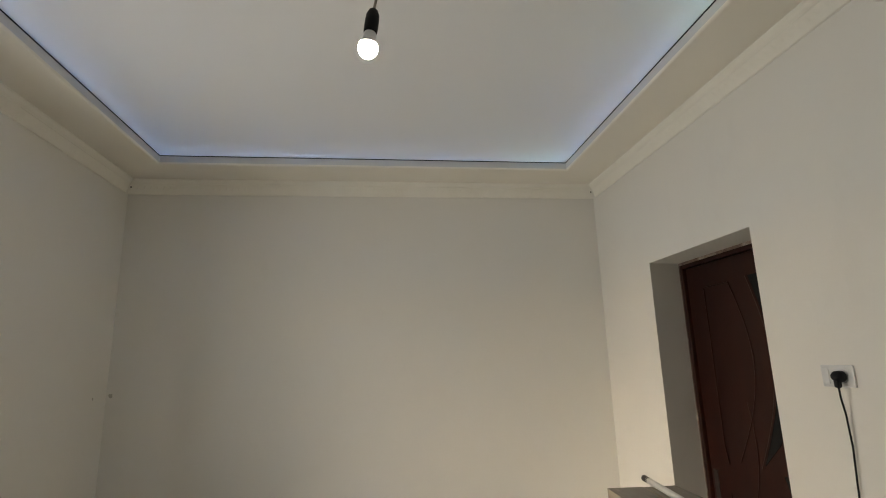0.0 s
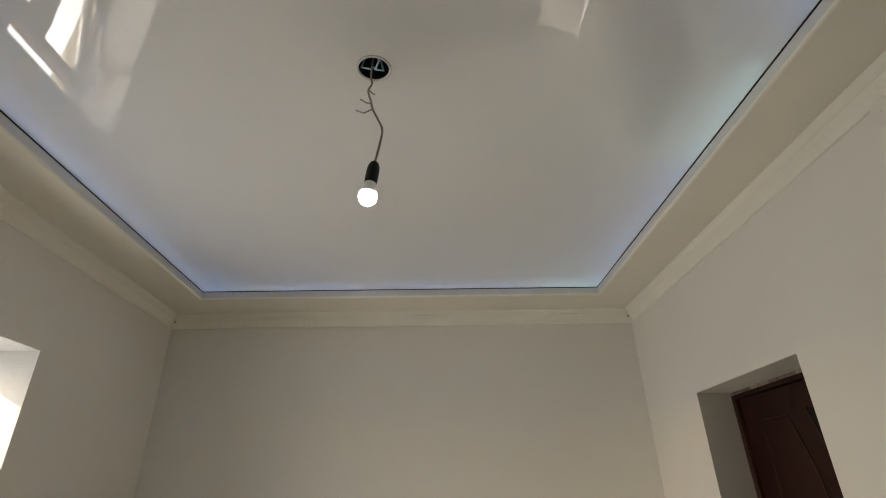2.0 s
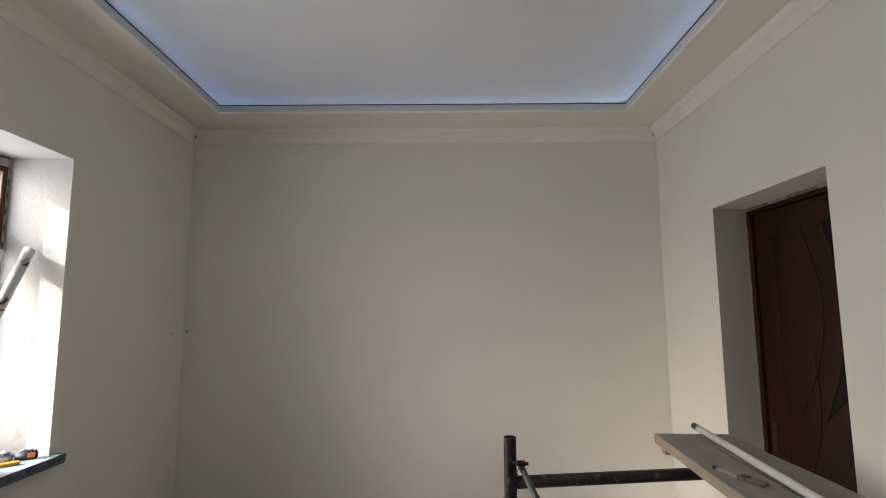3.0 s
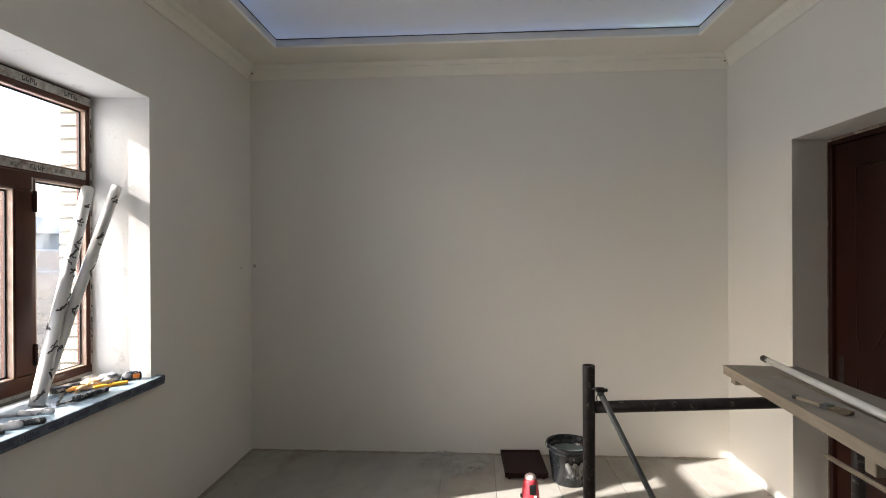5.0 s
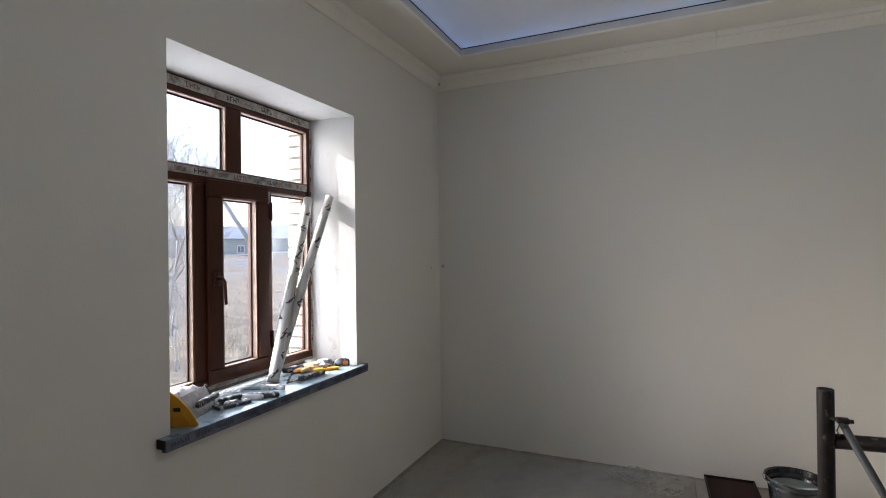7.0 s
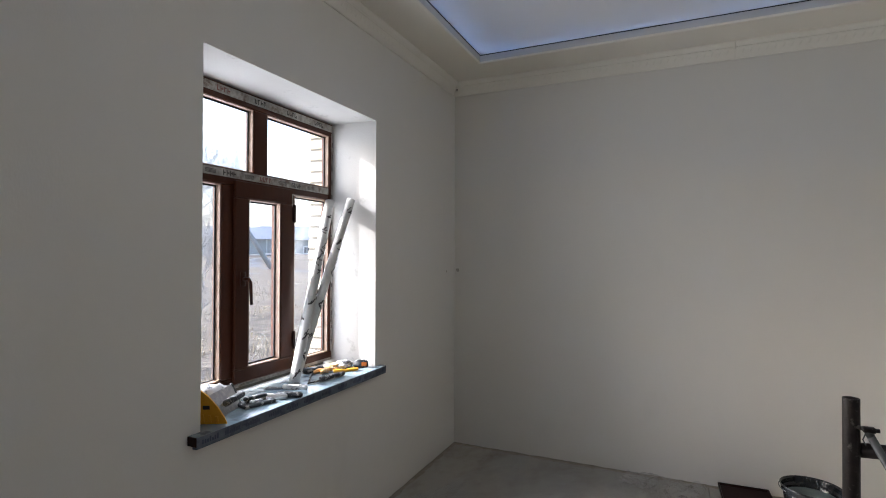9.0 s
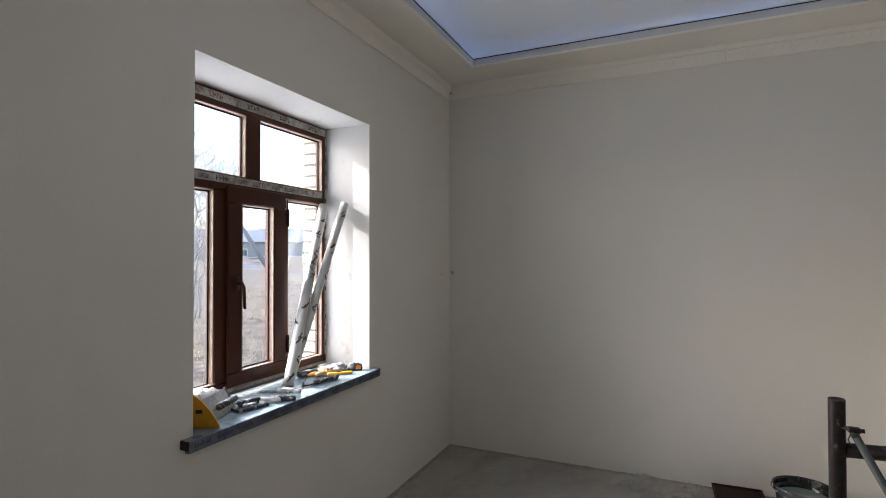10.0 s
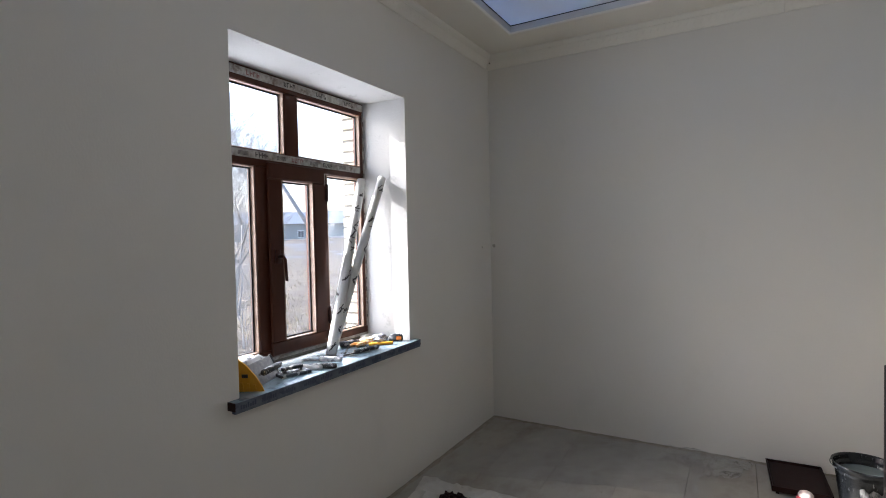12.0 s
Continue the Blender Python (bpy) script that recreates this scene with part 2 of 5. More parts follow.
def tube(bm, pts, r, seg=12, r_end=None, caps=True):
    """A round bar along the points; the radius may taper."""
    pts = [Vector(p) for p in pts]
    rings = []
    side = None
    for i, p in enumerate(pts):
        d = (pts[min(i + 1, len(pts) - 1)] - pts[max(i - 1, 0)]).normalized()
        if side is None:
            side = d.orthogonal().normalized()
        side = (side - d * side.dot(d)).normalized()
        up = d.cross(side)
        rr = r if r_end is None else r + (r_end - r) * i / (len(pts) - 1)
        rings.append([bm.verts.new(p + (side * math.cos(2 * math.pi * k / seg) + up * math.sin(2 * math.pi * k / seg)) * rr) for k in range(seg)])
    for a, b in zip(rings, rings[1:]):
        for k in range(seg):
            bm.faces.new((a[k], a[(k + 1) % seg], b[(k + 1) % seg], b[k]))
    if caps:
        bm.faces.new(rings[0][::-1])
        bm.faces.new(rings[-1])
    return bm


def lathe(bm, cx, cy, profile, seg=24):
    """Turned shape: profile of (radius, height) from bottom to top."""
    rings = []
    for r, z in profile:
        rings.append([bm.verts.new((cx + r * math.cos(2 * math.pi * k / seg), cy + r * math.sin(2 * math.pi * k / seg), z)) for k in range(seg)] if r > 1e-6
                     else [bm.verts.new((cx, cy, z))])
    for a, b in zip(rings, rings[1:]):
        for k in range(seg):
            j = (k + 1) % seg
            if len(a) == 1:
                bm.faces.new((a[0], b[k], b[j]))
            elif len(b) == 1:
                bm.faces.new((a[k], a[j], b[0]))
            else:
                bm.faces.new((a[k], a[j], b[j], b[k]))
    return bm


def prism(bm, poly, place):
    """Extrudes an outline; place(u, v, w) maps outline and depth (0 or 1) to the world."""
    a = [bm.verts.new(place(u, v, 0)) for u, v in poly]
    b = [bm.verts.new(place(u, v, 1)) for u, v in poly]
    bm.faces.new(a)
    bm.faces.new(b[::-1])
    for i in range(len(poly)):
        j = (i + 1) % len(poly)
        bm.faces.new((a[j], a[i], b[i], b[j]))
    return bm


def wall_with_opening(name, place, rect, inner, outer, depth, material, label, reveal):
    """A wall with a splayed opening: place(u, v, w), w from 0 (room face) to depth."""
    bm = bmesh.new()

    def ring(r, w):
        u0, u1, v0, v1 = r
        return [bm.verts.new(place(u, v, w)) for u, v in ((u0, v0), (u1, v0), (u1, v1), (u0, v1))]
    a, b, c, d = ring(rect, 0), ring(inner, 0), ring(outer, depth), ring(rect, depth)
    for p, q in ((a, b), (b, c), (c, d), (d, a)):
        for i in range(4):
            j = (i + 1) % 4
            f = bm.faces.new((p[i], p[j], q[j], q[i]))
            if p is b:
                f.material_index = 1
    return tagged(part(name, bm, material, mats=(reveal,)), label, "wall", kind="structure")


# ---- shell of the room ----
WIN_IN = (-2.409, -1.193, 0.82, 2.302)
WIN_OUT = (-2.362, -1.236, 0.84, 2.296)
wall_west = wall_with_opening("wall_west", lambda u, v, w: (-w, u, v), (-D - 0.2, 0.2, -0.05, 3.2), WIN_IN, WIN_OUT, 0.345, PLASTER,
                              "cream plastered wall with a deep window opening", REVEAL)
wall_east = wall_with_opening("wall_east", lambda u, v, w: (W + w, u, v), (-D - 0.2, 0.2, -0.05, 3.2), (-1.632, -0.732, 0.0, 2.12), (-1.695, -0.668, 0.0, 2.125), 0.30,
                              PLASTER, "cream plastered wall with a deep doorway", PLASTER)
tagged(part("wall_north", new_box(0, W, 0, 0.2, -0.05, 3.2), PLASTER), "plain cream plastered end wall", "wall", kind="structure")
tagged(part("wall_south", new_box(0, W, -D - 0.2, -D, -0.05, 3.2), PLASTER), "plain cream plastered wall behind the room", "wall", kind="structure")
floor = tagged(part("floor", new_box(0, W, -D, 0, -0.12, -0.014), SUBFLOOR), "dusty floor of pale sheet boards", "floor", kind="structure")
# Unseen slab closing the cavity, kept pale to bounce strip light through the film.
tagged(part("roof_slab", new_box(-0.6, W + 0.6, -D - 0.3, 0.4, 3.2, 3.4), SLAB_PALE), "unseen pale slab added to close the cavity above the film", "ceiling", kind="structure")


def border():
    bm = bmesh.new()
    # section: inset from the walls and height, with a softly rounded lower edge
    q = 0.012
    sect = [(0.0, 3.2), (0.0, SOFFIT)] + [(INSET - q + q * math.sin(k * math.pi / 8), SOFFIT + q - q * math.cos(k * math.pi / 8)) for k in range(5)] + [(INSET, 3.2)]
    rings = [[bm.verts.new(p) for p in ((i, -D + i, z), (W - i, -D + i, z), (W - i, -i, z), (i, -i, z))] for i, z in sect]
    for n, (p, r) in enumerate(zip(rings, rings[1:] + rings[:1])):
        for k in range(4):
            bm.faces.new((p[k], p[(k + 1) % 4], r[(k + 1) % 4], r[k])).material_index = n == len(sect) - 2
    tagged(part("ceiling_border", bm, BORDER, mats=(FASCIA,)), "dropped cream plaster border round the ceiling", "ceiling", kind="structure")
    # Black strips stand in for the shaded gap between film and fascia.
    g = bmesh.new()
    x0, x1, y0, y1, e = INSET, W - INSET, -D + INSET, -INSET, 0.004
    box(g, x0, x1, y1 - e, y1 - 0.0005, FILM - 0.0055, FILM - 0.0006)
    box(g, x0, x1, y0 + 0.0005, y0 + e, FILM - 0.0055, FILM - 0.0006)
    box(g, x0 + 0.0005, x0 + e, y0 + e, y1 - e, FILM - 0.0055, FILM - 0.0006)
    box(g, x1 - e, x1 - 0.0005, y0 + e, y1 - e, FILM - 0.0055, FILM - 0.0006)
    tagged(part("ceiling_gap_shade", g, BLACK), "thin black strip standing in for the shaded gap along the film edge", "trim", kind="structure")


HOLE = (1.758, -2.412)


def film():
    bm = bmesh.new()
    x0, x1, y0, y1 = INSET + 0.0008, W - INSET - 0.0008, -D + INSET + 0.0008, -INSET - 0.0008
    a = [bm.verts.new((x, y, FILM)) for x, y in ((x0, y0), (x1, y0), (x1, y1), (x0, y1))]
    b = [bm.verts.new((HOLE[0] + 0.054 * math.cos(k * math.pi / 16), HOLE[1] + 0.054 * math.sin(k * math.pi / 16), FILM)) for k in range(32)]
    es = [bm.edges.new((r[i], r[(i + 1) % len(r)])) for r in (a, b) for i in range(len(r))]
    bmesh.ops.triangle_fill(bm, use_beauty=True, use_dissolve=False, edges=es, normal=(0, 0, -1))
    ob = tagged(part("ceiling", bm, FILM_MAT), "glossy white stretch ceiling film lit from behind at its edges", "ceiling", kind="structure")
    return ob


def led_strips():
    """Strip light in the cavity above the film, along three sides and the near one."""
    z, q = FILM + 0.074, 0.004
    x0, x1, y0, y1 = INSET + q, W - INSET - q, -D + INSET + q, -INSET - q
    runs = [((x0, y1), (x1 - 0.42, y1), LED_BLUE), ((x1 - 0.40, y1), (x1, y1), LED_WHITE), ((x0, y0), (x0, y1 - 0.02), LED_BLUE),
            ((x1, -1.85), (x1, y1 - 0.02), LED_BLUE), ((x1, -2.45), (x1, -1.87), LED_WHITE), ((x1, y0), (x1, -2.6), LED_BLUE)]
    for a, b, m in runs:
        bm = bmesh.new()
        box(bm, min(a[0], b[0]) - 0.004, max(a[0], b[0]) + 0.004, min(a[1], b[1]) - 0.004, max(a[1], b[1]) + 0.004, z, z + 0.012)
        tagged(part("led_strip", bm, m), "thin cool-white strip light behind the ceiling film", "strip light", "strip lights above the film")


border()
film()
led_strips()


def cornice(name, a, b, inward, joints=()):
    """A foam moulding with lips and a row of small leaves, from a to b along a wall."""
    a, b, inn = Vector(a), Vector(b), Vector(inward)
    run = (b - a).normalized()
    length = (b - a).length
    top = SOFFIT - 0.001
    prof = [(0.0, 2.779), (0.006, 2.7795), (0.010, 2.783), (0.013, 2.792), (0.0175, 2.806), (0.024, 2.828), (0.031, 2.842), (0.036, 2.845), (0.037, 2.848),
            (0.033, 2.851), (0.040, 2.858), (0.048, 2.872), (0.050, top), (0.0, top)]
    bm = bmesh.new()
    cuts = [0.0, *joints, length]
    for s, e in zip(cuts, cuts[1:]):
        s, e = s + (0.0015 if s else 0), e - (0.0015 if e < length else 0)
        prism(bm, prof, lambda u, v, w: (a + run * (s + (e - s) * w) + inn * (u + 0.0005)) + Vector((0, 0, v)))
    n = int(length / 0.044)
    for i in range(n):
        # a slanting leaf laid on the sloping face
        c = a + run * ((i + 0.5) * length / n)
        ring = []
        for du, q in ((-0.016, 0.10), (-0.006, 0.02), (0.004, 0.25), (0.016, 0.90), (0.006, 0.98), (-0.006, 0.62)):
            ring.append(bm.verts.new(c + run * du + inn * (0.0135 + 0.0165 * q) + Vector((0, 0, 2.798 + 0.042 * q))))
        tip = bm.verts.new(c + inn * 0.0238 + Vector((0, 0, 2.817)))
        for k in range(6):
            bm.faces.new((ring[k], ring[(k + 1) % 6], tip))
    return tagged(part(name, bm, MOULD), "cream foam cornice moulding with small leaf relief", "cornice", kind="structure")


cornice("trim_north", (0, 0, 0), (W, 0, 0), (0, -1, 0), (1.968,))
cornice("trim_west", (0, -D, 0), (0, -0.051, 0), (1, 0, 0), (2.4,))
cornice("trim_east", (W, -D, 0), (W, -0.051, 0), (-1, 0, 0), (2.0, 4.47))
cornice("trim_south", (0.051, -D, 0), (W - 0.051, -D, 0), (0, 1, 0), (1.9,))


# ---- window ----
def window():
    win = thing("window_1", -0.315, -1.8, 0.885, "brown laminated window with protective film strips left on it", "window", kind="structure")
    X0, X1 = -0.345, -0.285
    y0, y1, z0, z1 = -2.366, -1.232, 0.872, 2.296
    fr = bmesh.new()
    box(fr, X0, X1, y0, y1, 2.222, z1, 0.004)
    box(fr, X0, X1, y0, y1, z0, 0.925, 0.004)
    box(fr, X0, X1, y1 - 0.032, y1, 0.925, 2.222, 0.004)
    box(fr, X0, X1, y0, y0 + 0.045, 0.925, 2.222, 0.004)
    frame_ob = part("window_frame", fr, PVC_BROWN, win)
    part("mullion", new_box(X0, X1 + 0.002, -1.868, -1.776, 1.9, 2.2225, 0.006), PVC_BROWN, win)
    part("transom", new_box(X0, X1 + 0.003, y0 + 0.044, y1 - 0.044, 1.832, 1.908, 0.005), PVC_BROWN, win)
    part("post", new_box(X0, X1, -2.062, -1.985, 0.924, 1.833, 0.005), PVC_BROWN, win)
    part("post", new_box(X0, X1, -1.615, -1.566, 0.924, 1.833, 0.005), PVC_BROWN, win)
    # panes with their beads
    panes = [(-2.322, -1.868, 1.908, 2.222), (-1.776, -1.264, 1.908, 2.222), (-2.322, -2.062, 0.925, 1.832), (-1.566, -1.264, 0.925, 1.832)]
    for a, b, c, d in panes:
        g = part("pane", new_box(-0.327, -0.319, a - 0.005, b + 0.005, c - 0.005, d + 0.005), GLASS, win)
        g.visible_shadow = False
        bead = bmesh.new()
        poly = ((-0.319, 0.006), (-0.290, 0.005), (-0.290, 0), (-0.319, 0))
        for base, sgn in ((c, 1), (d, -1)):
            prism(bead, poly, lambda u, v, w: (u, a + (b - a) * w, base + sgn * v))
        for base, sgn in ((a, 1), (b, -1)):
            prism(bead, poly, lambda u, v, w: (u, base + sgn * v, c + (d - c) * w))
        part("bead", bead, BEAD_SUNLIT, win, "brown glazing bead with sunlight put into its pale colour")
        gk = bmesh.new()
        e, o = 0.008, 0.0065
        box(gk, -0.3185, -0.3145, a + o, b - o, c + o, c + o + 0.003)
        box(gk, -0.3185, -0.3145, a + o, b - o, d - o - e, d - o)
        box(gk, -0.3185, -0.3145, a + o, a + o + e, c + o + 0.003, d - o - e)
        box(gk, -0.3185, -0.3145, b - o - e, b - o, c + o + 0.003, d - o - e)
        part("gasket", gk, BLACK, win, "black rubber glazing gasket")
    # opening sash
    s = bmesh.new()
    S0, S1 = -0.330, -0.266
    sy0, sy1, sz0, sz1 = -2.0, -1.603, 0.893, 1.858
    gy0, gy1, gz0, gz1 = -1.912, -1.694, 0.963, 1.775
    box(s, X1 + 0.0005, S1, sy0, sy1, gz1, sz1, 0.006)
    box(s, X1 + 0.0005, S1, sy0, sy1, sz0, gz0, 0.006)
    box(s, X1 + 0.0005, S1, sy0, gy0, gz0, gz1, 0.006)
    box(s, X1 + 0.0005, S1, gy1, sy1, gz0, gz1, 0.006)
    box(s, S0, X1 + 0.0005, sy0 + 0.018, sy1 - 0.018, gz1, sz1 - 0.03)
    box(s, S0, X1 + 0.0005, sy0 + 0.018, sy1 - 0.018, sz0 + 0.035, gz0)
    box(s, S0, X1 + 0.0005, sy0 + 0.018, gy0, gz0, gz1)
    box(s, S0, X1 + 0.0005, gy1, sy1 - 0.018, gz0, gz1)
    sash = part("sash", s, PVC_BROWN, win)
    g = part("pane", new_box(-0.312, -0.304, gy0 - 0.004, gy1 + 0.004, gz0 - 0.004, gz1 + 0.004), GLASS, sash)
    g.visible_shadow = False
    bead = bmesh.new()
    poly = ((-0.304, 0.006), (-0.270, 0.005), (-0.270, 0), (-0.304, 0))
    for base, sgn in ((gz0, 1), (gz1, -1)):
        prism(bead, poly, lambda u, v, w: (u, gy0 + (gy1 - gy0) * w, base + sgn * v))
    for base, sgn in ((gy0, 1), (gy1, -1)):
        prism(bead, poly, lambda u, v, w: (u, base + sgn * v, gz0 + (gz1 - gz0) * w))
    part("bead", bead, BEAD_SUNLIT, sash, "brown glazing bead with sunlight put into its pale colour")
    gk = bmesh.new()
    a, b, c, d, e = gy0 + 0.0065, gy1 - 0.0065, gz0 + 0.0065, gz1 - 0.0065, 0.007
    box(gk, -0.3035, -0.298, a, b, c, c + e)
    box(gk, -0.3035, -0.298, a, b, d - e, d)
    box(gk, -0.3035, -0.298, a, a + e, c + e, d - e)
    box(gk, -0.3035, -0.298, b - e, b, c + e, d - e)
    part("gasket", gk, BLACK, sash, "black rubber glazing gasket")
    h = bmesh.new()
    box(h, S1, S1 + 0.012, -1.972, -1.940, 1.355, 1.425, 0.006, 2)
    tube(h, [(S1 + 0.01, -1.956, 1.39), (S1 + 0.045, -1.956, 1.39), (S1 + 0.052, -1.954, 1.375), (S1 + 0.05, -1.945, 1.27)], 0.010, 10, 0.007)
    part("handle", h, PVC_BROWN, sash, "brown sash handle pointing down", True)
    for z in (1.0, 1.68):
        hg = bmesh.new()
        tube(hg, [(S1 + 0.002, sy1 + 0.008, z), (S1 + 0.002, sy1 + 0.008, z + 0.095)], 0.009, 10)
        box(hg, X1, S1, sy1 - 0.0, sy1 + 0.016, z + 0.01, z + 0.085, 0.003)
        part("hinge", hg, DOORWOOD, sash, "dark hinge cover", True)
    # film strips with print
    strips = [("h", y0 + 0.01, y1 - 0.005, 2.246, 2.286), ("h", y0 + 0.046, y1 - 0.046, 1.866, 1.903), ("v", y1 - 0.014, y1 - 0.002, 0.93, 2.24),
              ("h", y0 + 0.01, y1 - 0.01, 0.874, 0.889), ("v", -1.600, -1.583, 1.69, 1.862)]
    rnd = random.Random(4)
    for n, (k, a, b, c, d) in enumerate(strips):
        x = X1 + (0.0045 if n == 1 else 0.0015)
        bm = bmesh.new()
        box(bm, x - 0.001, x + 0.0008, a, b, c, d)
        st = part("protective_film", bm, FILMTAPE, win, "scuffed white protective film with print")
        if k == "h" and n < 2:
            y = a + 0.03
            i = 0
            while y < b - 0.1:
                pr = bmesh.new()
                if i % 2 == 0:
                    # a word, as a row of uneven marks
                    mid = (c + d) / 2
                    for j in range(4):
                        u, hg = y + j * 0.020, 0.010 + 0.003 * rnd.random()
                        box(pr, x + 0.0009, x + 0.0016, u, u + 0.0045, mid - hg, mid + hg)
                        zz = mid + rnd.choice((-hg + 0.003, 0.0, hg - 0.003))
                        box(pr, x + 0.0009, x + 0.0016, u + 0.004, u + 0.014, zz - 0.0028, zz + 0.0028)
                        if rnd.random() < 0.6:
                            lo = mid - hg * rnd.random()
                            box(pr, x + 0.0009, x + 0.0016, u + 0.0115, u + 0.0155, lo, lo + hg)
                    part("print", pr, PRINT if rnd.random() < 0.65 else PRINT_RED, st)
                    y += 0.13
                else:
                    for j in range(4):
                        box(pr, x + 0.0009, x + 0.0014, y, y + 0.06, c + 0.009 + j * 0.005, c + 0.0115 + j * 0.005)
                    part("print", pr, FILMTAPE if n == 0 else PRINT, st)
                    y += 0.10
                i += 1
        elif n == 2:
            pr = bmesh.new()
            for j in range(16):
                z = c + 0.05 + j * 0.078 + 0.02 * rnd.random()
                box(pr, x + 0.0009, x + 0.0015, a + 0.002, b - 0.002, z, z + 0.012 + 0.02 * rnd.random())
            part("print", pr, PRINT, st)


window()


def sill():
    t = thing("window_sill", -0.12, -1.8, 0.82, "grey-blue plastic window sill still in its printed film", "window sill", kind="structure")
    poly = [(-0.284, -2.395), (0.001, -2.405), (0.001, -2.462), (0.042, -2.462), (0.042, -1.148), (0.001, -1.148), (0.001, -1.196), (-0.284, -1.232)]
    bm = bmesh.new()
    prism(bm, poly, lambda u, v, w: (u, v, 0.823 + 0.026 * w))
    part("board", bm, SILL, t)
    e = bmesh.new()
    box(e, 0.0425, 0.046, -2.4625, -1.1475, 0.806, 0.8485, 0.001)
    box(e, 0.024, 0.0425, -2.4625, -1.1475, 0.806, 0.8225)
    nose = part("nose", e, SILL_EDGE, t, "dark printed front edge")
    rnd = random.Random(9)
    pr = bmesh.new()
    y = -2.44
    while y < -1.2:
        for j in range(7):
            hgt = 0.011 + 0.010 * rnd.random()
            box(pr, 0.0461, 0.0466, y + j * 0.011, y + j * 0.011 + 0.007, 0.820, 0.820 + hgt)
        y += 0.10 + 0.035 * rnd.random()
    part("print", pr, SILL_PRINT, nose)
    for y in (-2.4665, -1.1475):
        part("end_cap", new_box(0.002, 0.046, y, y + 0.004, 0.816, 0.850, 0.001), DOORWOOD, t, "dark end cap")


sill()


# ---- door ----
def door():
    d = thing("door_1", W + 0.25, -1.18, 0.0, "dark brown closed door with curved relief and dark glass", "door", kind="structure")
    f = bmesh.new()
    X = W + 0.225
    box(f, X, X + 0.075, -0.715, -0.6695, 0.0, 2.122, 0.003)
    box(f, X, X + 0.075, -1.694, -1.64, 0.0, 2.122, 0.003)
    box(f, X, X + 0.075, -1.64, -0.715, 2.082, 2.122, 0.003)
    box(f, X, X + 0.075, -1.64, -0.715, 0.0, 0.045, 0.003)
    fo = part("door_frame", f, DOORWOOD, d)
    e = bmesh.new()
    box(e, X - 0.004, X - 0.0005, -0.690, -0.670, 0.0, 2.122)
    box(e, X - 0.004, X - 0.0005, -1.682, -0.690, 2.106, 2.122)
    part("frame_edge", e, DOORFRAME, fo, "rough plaster-smeared edge of the frame")
    leaf = part("leaf", new_box(X + 0.020, X + 0.062, -1.638, -0.718, 0.047, 2.080, 0.004), DOORWOOD, d)
    L = X + 0.020

    def groove(pts, r=0.0042):
        return tube(bmesh.new(), [(L - 0.001, y, z) for y, z in pts], r, 8)

    def bow(y0, z0, y1, z1, bend, n=14):
        out = []
        for i in range(n + 1):
            s = i / n
            out.append((y0 + (y1 - y0) * s - bend * math.sin(math.pi * s), z0 + (z1 - z0) * s))
        return out
    part("moulding", groove([(-0.88, 1.94), (-1.10, 1.94)]), DOORWOOD, leaf)
    part("moulding", groove([(-0.88, 1.94), (-0.88, 1.05), (-0.90, 0.95)]), DOORWOOD, leaf)
    part("moulding", groove(bow(-1.10, 1.94, -1.0, 0.98, 0.16)), DOORWOOD, leaf)
    part("moulding", groove(bow(-1.25, 1.955, -1.165, 0.975, 0.14), 0.009), DOORWOOD, leaf)
    part("moulding", groove(bow(-1.12, 1.30, -1.0, 0.62, 0.07)), DOORWOOD, leaf)
    part("moulding", groove([(-0.88, 0.80), (-0.88, 0.28), (-1.30, 0.28), (-1.30, 0.72)]), DOORWOOD, leaf)
    gl = bmesh.new()
    curve = bow(-1.262, 1.955, -1.175, 0.985, 0.14)
    poly = curve + [(-1.30, 1.10), (-1.44, 1.25), (-1.50, 1.5), (-1.48, 1.8), (-1.40, 1.955)]
    prism(gl, poly, lambda u, v, w: (L - 0.004 + 0.0038 * w, u, v))
    part("glass_inset", gl, DOORGLASS, leaf, "dark glass inset with a curved edge")
    g2 = bmesh.new()
    curve = bow(-1.30, 0.97, -1.26, 0.62, 0.06)
    prism(g2, curve + [(-1.42, 0.62), (-1.46, 0.97)], lambda u, v, w: (L - 0.004 + 0.0038 * w, u, v))
    part("glass_inset", g2, DOORGLASS, leaf, "dark glass inset with a curved edge")
    k = bmesh.new()
    box(k, L - 0.006, L - 0.0005, -0.785, -0.745, 0.74, 0.90, 0.003)
    part("lock_plate", k, STEEL, leaf, "dark lock plate")


door()
# Unseen panel added behind the closed door to seal the opening.
tagged(part("wall_backing", new_box(W + 0.301, W + 0.35, -1.9, -0.4, -0.05, 2.4), DOORWOOD), "unseen dark panel added behind the closed door", "wall", kind="structure")


